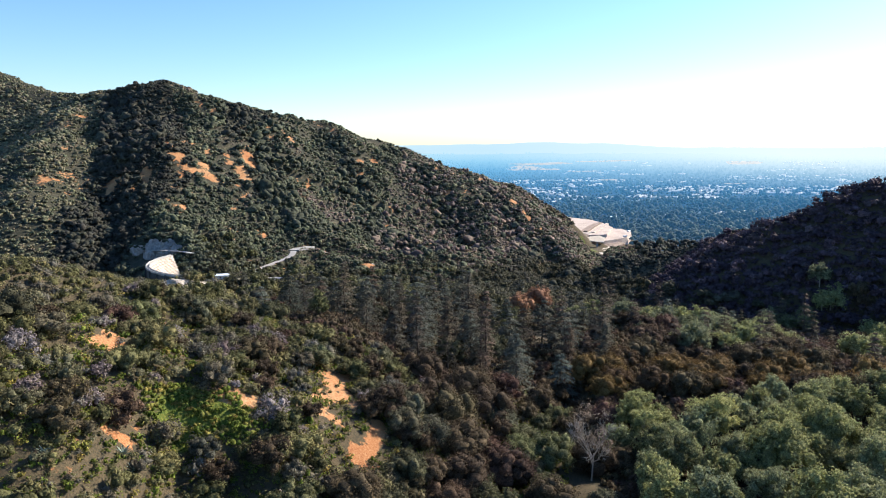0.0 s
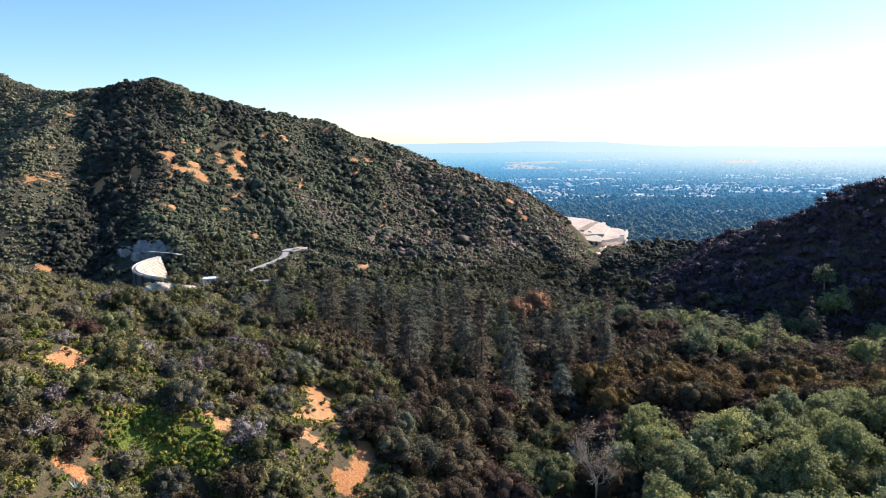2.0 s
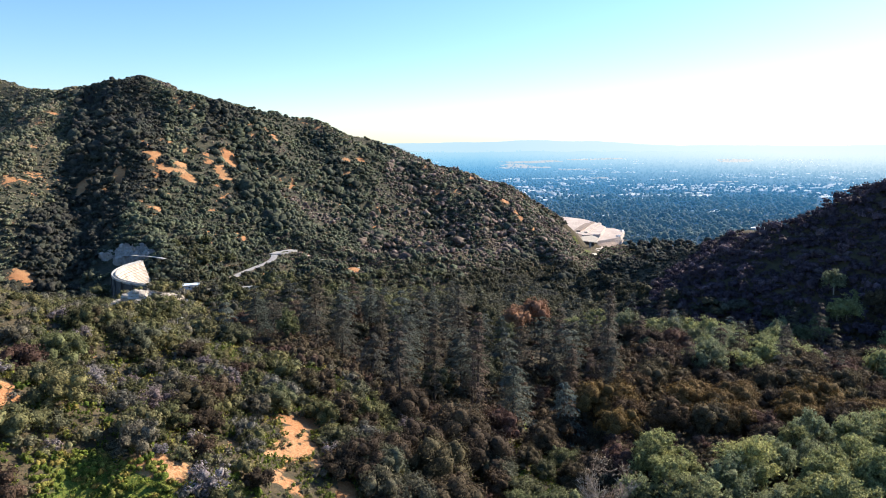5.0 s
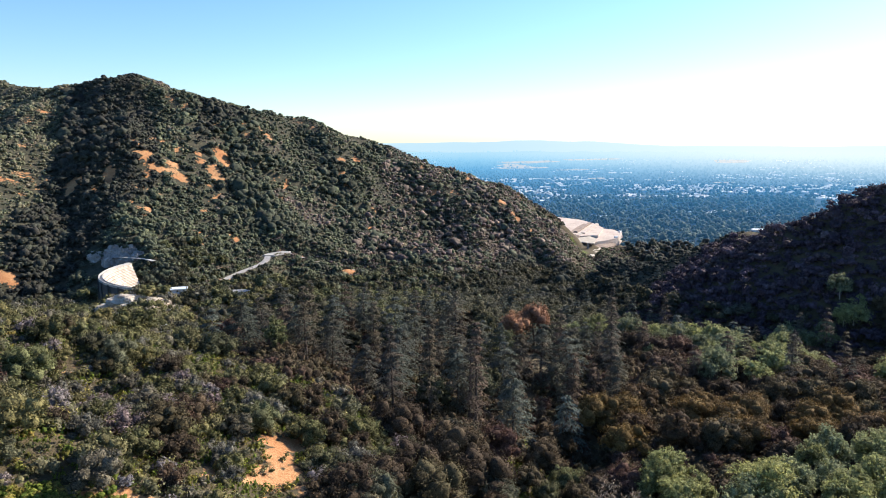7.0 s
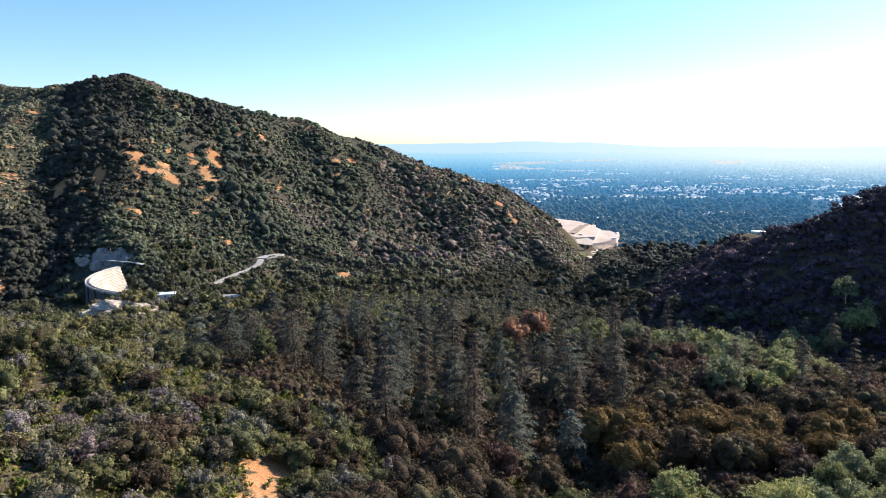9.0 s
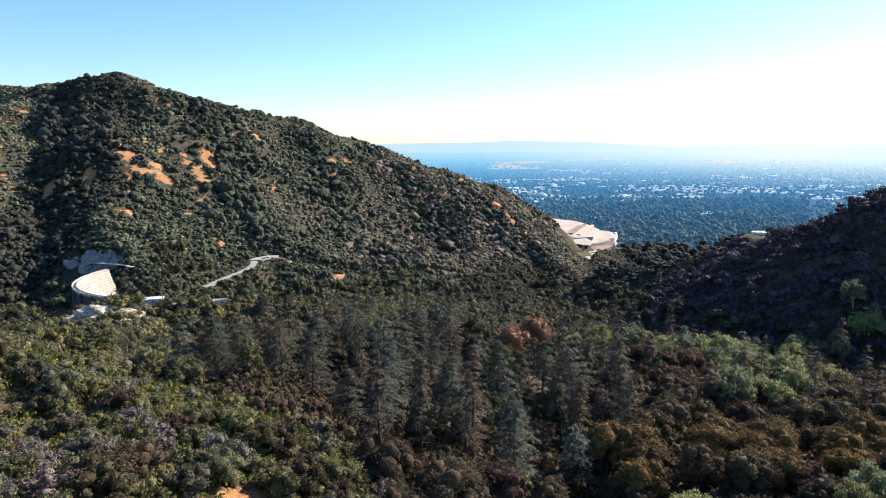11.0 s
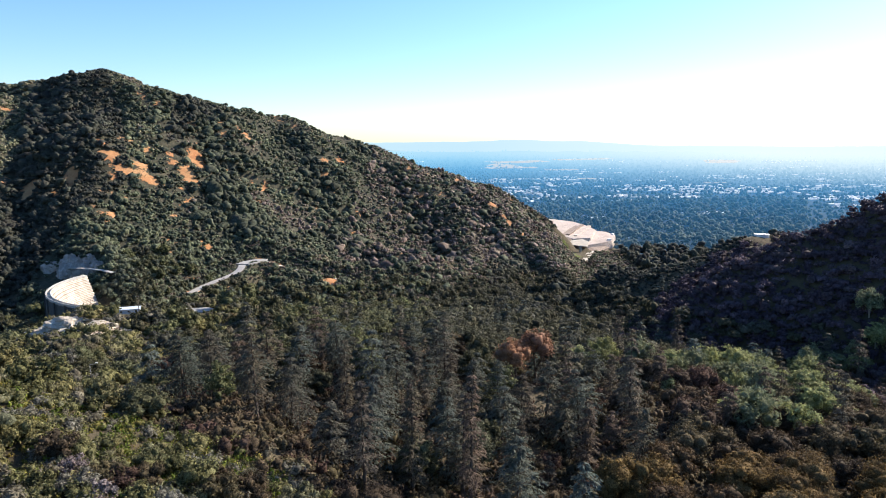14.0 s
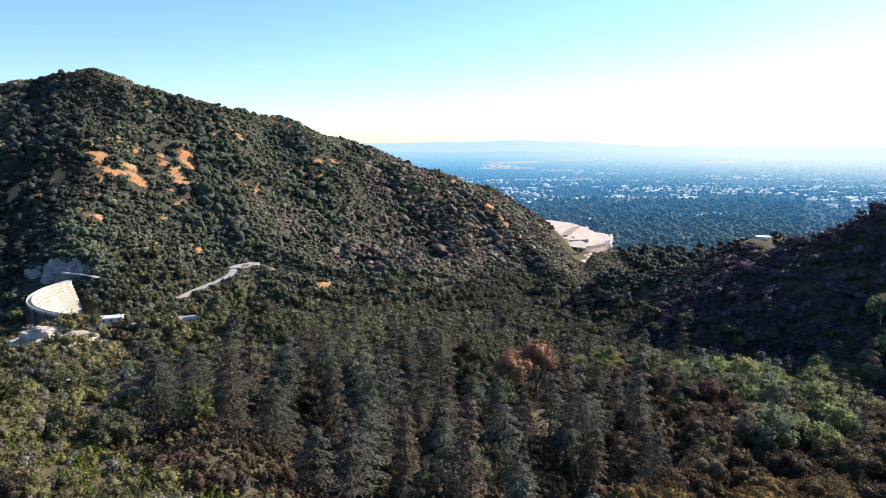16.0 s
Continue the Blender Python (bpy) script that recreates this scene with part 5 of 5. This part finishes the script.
oak_places = np.concatenate([
    spread(44, 190, 205, 262, 13, rng, lambda x, y: (y >= 236 + 0.10 * (x - 60)) & (y < 248 + 0.16 * (x - 55)) & clear(x, y)),
    spread(60, 180, 296, 350, 13, rng, lambda x, y: clear(x, y) & (grove(x, y) < 0.05)),
    spread(95, 300, 325, 500, 14, rng, lambda x, y: (np.abs(y - 395 - 0.35 * (x - 150)) < 62) & (height(x, y) < 0) & (vnoise(x, y, 30) <= 0.52 - 0.20 * (x > 175))),
    ])
bank_trees = [broad_tree(440 + i, "bank_tree", "olive green spreading tree above the park road", "tree", "olive trees of the bench", h, w, 0.45, 1500, 14, (M_SCRUB, M_WOODLAND, M_SCRUB)[i], M_BARK, 0.1, i == 0) for i, (h, w) in enumerate(((9, 12), (7, 11), (8, 10)))]
scatter_copies(bank_trees, spread(-190, -50, 270, 425, 10.5, rng, lambda x, y: clear(x, y) & (grove(x, y) < 0.10) & (vnoise(x, y, 25) > 0.36) & ~((x < -132) & (y > 372)) & ~((x > -130) & (x < -92) & (y > 268) & (y < 322))), rng, 0.6, 1.2)
scatter_copies(oaks, np.concatenate([oak_places, mixed_places[::2]]), rng, 0.65, 1.15)
tall_trees = [broad_tree(430 + i, "grove_tree", "tall mixed green tree rising among the cedars", "tree", "broadleaf trees of the grove", h, w, 0.5, 1700, 16, M_WOODLAND, M_BARK, 0.12, i == 1) for i, (h, w) in enumerate(((16, 12), (18, 11), (14, 13)))]
scatter_copies(tall_trees, mixed_places[1::2], rng, 0.7, 1.1)
big_oaks = [broad_tree(350 + i, "valley_oak", "large dark brown-green oak with a broad heavy crown", "tree", "large oaks at the foot of the spur", h, w, 0.36, 3000, 18, (M_OAK, M_WOODLAND, M_OAK, M_WOODLAND)[i], M_BARK, 0.08) for i, (h, w) in enumerate(((12, 15), (10, 13), (12, 17), (8.5, 11.5)))]
foot_places = spread(-24, 56, 130, 246, 11.2, rng, lambda x, y: clear(x, y) & apart(x, y) & ((x < 42) | (y > 195)) & (x > -26 + 0.12 * (y - 150)))
scatter_copies(big_oaks, foot_places, rng, 0.55, 1.1)


def dam_side(x, y):
    """Clear sight of the dam's face, the yard and the shed."""
    k = x / (y - 112)
    bend = np.min([nearest(x, y + q, ROAD_UP[5:8])[0] for q in (12, 19, 27, 36)], 0) > 6.5
    return (k > -0.50) & (bend | (x > -150)) & ~((k < -0.335) & (k > -0.405) & (y < 484)) & off_roads(x, y) & (height(x, y) > -47)


canyon_trees = [broad_tree(410 + i, "canyon_oak", "green canyon oak beside the dam road", "tree", "trees round the dam yard", h, w, 0.75, 620, 10, M_WOODLAND, M_BARK, 0.1) for i, (h, w) in enumerate(((10, 11), (8, 10), (12, 12), (7, 9)))]
scatter_copies(canyon_trees, spread(-255, -70, 425, 700, 13.5, rng, dam_side), rng, 0.6, 1.2)
scatter_copies([conifer(332, "deodar_tree", "dark spreading deodar beside the dam yard", "deodars by the dam", 15, 7.5, 60, 30, 0.7, 0.34, M_CEDAR)], np.array([[-128, 492], [-112, 470], [-150, 440]]), rng, 0.8, 1.1)
bt = bare_tree(5, 25)
bt.matrix_basis = pose(38, 190, float(ground(38, 190)))

# ---- nearest shrubs, each by itself ----
green_shrubs = [shrub(500 + i, "chaparral_shrub", "rounded green chaparral shrub on a dry slope", "shrubs of the near spur", h, w, 0.27, 1150, M_SCRUB, 0.8) for i, (h, w) in enumerate(((4.2, 6.8), (3.4, 5.6), (5.2, 7.6), (2.8, 4.6), (4.4, 6.0), (3.6, 7.2)))]
oak_shrubs = [shrub(510 + i, "scrub_oak", "dark green scrub oak with a dense low crown", "scrub oaks of the near spur", h, w, 0.28, 1500, (M_OAK, M_WOODLAND, M_OAK)[i], 0.85) for i, (h, w) in enumerate(((5.6, 8.6), (6.4, 9.6), (4.6, 7.4)))]
grey_shrubs = [shrub(520 + i, "dry_shrub", "dry grey-purple twiggy shrub without leaves", "dry shrubs of the near spur", h, w, 0.20, 900, M_GREYBRUSH, 0.6) for i, (h, w) in enumerate(((3.0, 4.8), (2.4, 3.8), (3.6, 5.6)))]


def spur_zone(x, y):
    return (x < -10) & (grove(x, y) < 0.1) & (y < 300)


near_places = spread(-112, -10, 112, 228, 7.0, rng, lambda x, y: spur_zone(x, y) & clear(x, y) & (y < 232))
kind = rng.random(len(near_places))
grey = kind < np.where(near_places[:, 0] < -55, 0.20, 0.10)
dark = kind > np.where(near_places[:, 0] < -60, 0.80, 0.62)
scatter_copies(green_shrubs, near_places[~grey & ~dark], rng, 0.6, 1.5)
scatter_copies(oak_shrubs, near_places[dark], rng, 0.65, 1.3)
scatter_copies(grey_shrubs, near_places[grey], rng, 0.7, 1.5)

# ---- the rest of the brush, joined ----
edge = spread(-112, -10, 106, 228, 2.3, rng, lambda x, y: spur_zone(x, y) & (grassy(x, y) < 0.38) & ~clear(x, y) & ((bare(x, y) < 0.3) | (vnoise(x, y, 2.5) > 0.78)))
edge_tmpl = [clump(790 + i, 1.3, 2.4, 40, 0.3, 3, 1, 0.25, 0.45) for i in range(6)]
stuff("edge_brush", "low grey-green brush along the foot of the cut banks", "shrubs", edge_tmpl, edge, rng.uniform(0.5, 1.1, len(edge)), M_SCRUB, rng)
low_scrub = [clump(700 + i, 2.6, 4.6, 90, 0.36, 3, 1, 0.2, 0.6) for i in range(8)]
fill = spread(-330, 0, 100, 300, 3.6, rng, lambda x, y: (grove(x, y) < 0.15) & clear(x, y) & (x < 34) & (x > -0.72 * y - 25))
back_scrub = [clump(710 + i, 3.4, 5.2, 60, 0.5, 3, 1, 0.2, 0.65) for i in range(8)]
back = spread(-330, 0, 300, 545, 4.8, rng, lambda x, y: (grove(x, y) < 0.15) & clear(x, y) & (x < -8) & (height(x, y) > -30))
under_path = spread(-130, 150, -50, 140, 6.0, rng, lambda x, y: (y < 104) | (x > 40))
stuff("valley_brush", "green brush on the slopes below the flight line", "shrubs", back_scrub, under_path, rng.uniform(0.7, 1.8, len(under_path)), M_SCRUB, rng)
stuff("bench_brush", "mixed green brush on the bench above the dam", "shrubs", back_scrub, back, 0.6 + 1.25 * rng.random(len(back)) ** 1.6, M_SCRUB, rng)
stuff("chaparral", "mixed green and grey chaparral covering the near slopes", "shrubs", low_scrub, fill, 0.45 + 0.9 * rng.random(len(fill)) ** 1.5, M_SCRUB, rng)
hill_scrub = [clump(720 + i, 4.4, 6.2, 50, 0.7, 4, 1, 0.34, 0.8) for i in range(10)]


def hills(x, y):
    seen = (np.abs(x - 3) < 0.68 * y + 30) & (y < 1640)
    facing = height(x, y) > height(x, y - 14) - 3.5
    left = (y > 520) & (x < 130)
    right = (y > 400) & (x > 60)
    return seen & facing & (left | right) & clear(x, y) & (height(x, y) > plain_height(x, y) + 4)


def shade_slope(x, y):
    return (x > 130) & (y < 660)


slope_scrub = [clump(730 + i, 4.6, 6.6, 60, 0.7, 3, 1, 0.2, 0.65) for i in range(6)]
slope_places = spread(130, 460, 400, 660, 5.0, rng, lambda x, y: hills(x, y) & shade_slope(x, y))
stuff("slope_brush", "hillside brush with the slope's shade put into its colour", "shrubs", slope_scrub, slope_places, 0.7 + 1.2 * rng.random(len(slope_places)) ** 2.0, M_SHADEBRUSH, rng, 1.0)
hill_places = spread(-1000, 560, 400, 1600, 4.8, rng, lambda x, y: hills(x, y) & ~shade_slope(x, y) & ~((y > 900) & (height(x, y) < -70)) & ((bare(x, y) < 0.5) | (vnoise(x, y, 3) > 0.72)), 0.75)
hx, hy = hill_places.T
patch = vnoise(hx, hy, 45)
gully_near = np.zeros(len(hx))
for line, reach in ((GULLY_A, 75), (GULLY_B, 46), (GULLY_C, 34), (GULLY_D, 30), (GULLY_E, 24), (CREEK, 40)):
    gully_near = np.maximum(gully_near, np.exp(-(nearest(hx, hy, line)[0] / reach) ** 2))
gully_near *= np.where((hy > 560) & (hx < np.interp(hy, [590, 640, 728, 900, 1065], [-352, -385, -405, -472, -560]) - 22), 0.25, 1.0)
wooded = rng.random(len(hx)) < 0.5 * ((hy < 745) & (hx > -330) & (hx < 60)) + 0.75 * gully_near ** 2 + 0.40 * (vnoise(hx + 70, hy, 38) > 0.58) + 0.08 + 0.10 * (hx > 60)
open_slope = (hx < np.interp(hy, [590, 640, 728, 900, 1065], [-352, -385, -405, -472, -560]) - 22) & (hy > 560)
wooded &= ~open_slope | (rng.random(len(hx)) < 0.35)
for ahead in (8, 16, 24, 32):
    wooded &= (nearest(hx, hy + ahead, ROAD_UP[5:8])[0] > 8) | (hx > -150)
hill_size = np.where(wooded, rng.uniform(0.6, 1.2, len(hx)) * (1 + 0.55 * gully_near), (0.40 + 0.55 * rng.random(len(hx)) ** 1.5) * (0.8 + 0.45 * vnoise(hx, hy + 40, 30)))
hill_size = np.where(np.maximum(bare(hx, hy), bare(hx, hy + 5)) > 0.4, 0.28, hill_size)
hill_tint = np.where(open_slope & ~wooded, 0.5 + 0.25 * rng.random(len(hx)), np.where(wooded, np.where(gully_near > 0.5, 0.0, 0.05) + 0.24 * rng.random(len(hx)) + 0.1 * patch, np.clip(0.18 + 0.62 * patch + 0.30 * (rng.random(len(hx)) - 0.4), 0, 0.99)))
streak = vnoise(0.86 * hx + 0.5 * hy, (0.86 * hy - 0.5 * hx) * 0.3, 13)
grey_slope = (nearest(hx, hy, SPUR_AB)[0] < 20) & (hx > np.interp(hy, [700, 800, 900, 1075], [-262, -285, -340, -410])) & (hy < 960) & (hy > 770) & ~wooded
lush = (hy < 800) & (hx > -345) & (hx < -110) & ~grey_slope
hill_size = hill_size * np.where(grey_slope, 0.62, np.where(wooded, 0.6 + 0.6 * rng.random(len(hx)), 0.66 + 0.6 * streak))
hill_size = np.where(lush & (hill_size > 0.3), 0.55 + 0.85 * rng.random(len(hx)) ** 1.5, hill_size)
hill_tint = np.where(wooded, hill_tint, np.clip(hill_tint + 0.45 * (0.55 - streak), 0.04, 0.97))
hill_tint = np.where(grey_slope, 0.58 + 0.30 * rng.random(len(hx)), np.where(lush, 0.08 + 0.46 * rng.random(len(hx)), np.where(open_slope & ~wooded, 0.50 + 0.24 * rng.random(len(hx)), hill_tint)))
hill_tint = np.where((hx > -130) & (hy > 860) & (rng.random(len(hx)) < 0.45), 0.74 + 0.24 * rng.random(len(hx)), hill_tint)
below_bend = (hx < -150) & (np.min([nearest(hx, hy + q, ROAD_UP[5:8])[0] for q in (6, 12, 18, 24, 30)], 0) < 7)
hill_size = np.where(below_bend, np.minimum(hill_size, 0.42), hill_size)
hill_size = np.where(nearest(hx, hy, CREST)[0] < 40, hill_size * 0.72, hill_size)
hill_tint = np.where((hx > 50) & (hy < 1000), 0.12 * rng.random(len(hx)), hill_tint)
# plants close to the left gully take the darkest tints
hill_tint = np.where((gully_near > 0.30) & (hx < -330) & ~open_slope, 0.10 * rng.random(len(hx)), hill_tint)
far_scrub = [clump(780 + i, 4.2, 6.0, 16, 1.05, 3 if i < 7 else 1, 1 if i < 7 else 2, 0.38, 0.85) for i in range(10)]
near_half = hy < 800
stuff("hill_brush", "dark green brush covering the canyon hillsides", "shrubs", hill_scrub, hill_places[near_half], hill_size[near_half], M_HILLSCRUB, rng, 0.5, hill_tint[near_half])
stuff("crest_brush", "dark green brush up to the mountain crest", "shrubs", far_scrub, hill_places[~near_half], hill_size[~near_half] * 1.15, M_HILLSCRUB, rng, 0.6, hill_tint[~near_half])

wood_tmpl = [clump(740 + i, 11.0, 10.5, 130, 0.85, 5, 1, 0.2, 0.62) for i in range(7)]
under = spread(-110, 300, 140, 470, 4.4, rng, lambda x, y: ((grove(x, y) > 0.08) | (x > 40)) & clear(x, y) & (height(x, y) < 36) & ((y > 215 + 0.2 * np.abs(x)) | (x > 40)))
wood_places = spread(-330, 330, 400, 1000, 9.2, rng, lambda x, y: (height(x, y) < np.interp(y, [400, 600, 1000, 1600], [4, -30, -70, -95])) & clear(x, y) & (grove(x, y) < 0.1) & ~((x > 95) & (y < 480)))
stuff("canyon_woods", "dark mixed woodland filling the canyon floor", "trees", wood_tmpl, wood_places, 0.45 + 0.95 * rng.random(len(wood_places)) ** 1.5, M_WOODLAND, rng, 0.15, np.where(wood_places[:, 0] > -20, 0.9 + 0.22 * rng.random(len(wood_places)), rng.random(len(wood_places))))
stuff("understory", "dark oak brush growing under the conifers", "shrubs", back_scrub, under, rng.uniform(0.6, 1.35, len(under)), M_OAK, rng)
dry_tmpl = [clump(770 + i, 1.0, 2.2, 22, 0.32, 2, 1, 0.25, 0.4) for i in range(5)]
dry = spread(-115, 30, 105, 262, 1.9, rng, lambda x, y: (grove(x, y) < 0.1) & (vnoise(x, y, 7) > 0.14) & (bare(x, y) < 0.35))
stuff("low_growth", "low yellow-green growth between the shrubs of the spur", "grass", dry_tmpl, dry, 0.4 + 1.2 * rng.random(len(dry)) ** 1.6, M_GRASS, rng, 0.05)
grass_tmpl = [clump(760 + i, 0.5, 1.3, 26, 0.22) for i in range(4)]
tufts = spread(-75, 30, 125, 262, 1.1, rng, lambda x, y: (grassy(x, y) > 0.3) & (vnoise(x, y, 5) > 0.35))
stuff("grass", "bright green spring grass in the hollow", "grass", grass_tmpl, tufts, rng.uniform(0.7, 1.5, len(tufts)), M_GRASS, rng, 0.05)
for ax, ay in ((-66, 126), (-63.5, 125), (-58, 143), (-73, 113)):
    agave(pose(ax, ay, float(ground(ax, ay)) + 0.02) @ Matrix.Diagonal((1.5, 1.5, 1.5, 1)))
lone = conifer(330, "pine_tree", "tall dark pine with an open ragged crown", "pines of the canyon grove", 21, 4.6, 50, 16, 1.0, 0.15, M_CEDAR, 0.25, 0.1)
scatter_copies([lone], spread(-150, 190, 450, 720, 46, rng, lambda x, y: (height(x, y) < -20) & clear(x, y)), rng, 0.6, 1.1)

mouth_low = spread(60, 345, 960, 1840, 6.6, rng, lambda x, y: ((height(x, y) < -62) | ((y > 1330) & (height(x, y) < 10))) & ((y < 1330) | (x < 196) | ((x > 292) & (y < 1462))) & (x < 75 + 0.21 * y) & (grassy(x, y) < 0.3))
stuff("mouth_brush", "low green brush on the canyon floor before the basin", "shrubs", hill_scrub, mouth_low, rng.uniform(0.5, 1.1, len(mouth_low)), M_HILLSCRUB, rng)
bend_low = spread(-275, 60, 560, 900, 3.6, rng, lambda x, y: (nearest(x, y, ROAD_UP)[0] > 5.4 - 1.8 * (x > -140)) & (nearest(x, y, ROAD_UP)[0] < np.where(x > -140, 26, 32)) & ((nearest(x, y + 3, ROAD_UP)[0] > 5.2) | (x > -140)) & (bare(x, y) < 0.5) & (height(x, y) > -75))
stuff("roadside_brush", "low green and straw brush beside the bend of the road", "shrubs", back_scrub, bend_low, rng.uniform(0.4, 0.95, len(bend_low)) * np.where(bend_low[:, 0] > -140, 1.3, 1.0), M_HILLSCRUB, rng)
yard_low = spread(-158, -124, 450, 480, 3.4, rng, lambda x, y: np.hypot((x + 146) / 13, (y - 484) / 9) > 1)
stuff("yard_brush", "low green brush along the front of the concrete yard", "shrubs", back_scrub, yard_low, rng.uniform(0.4, 0.8, len(yard_low)), M_SCRUB, rng)
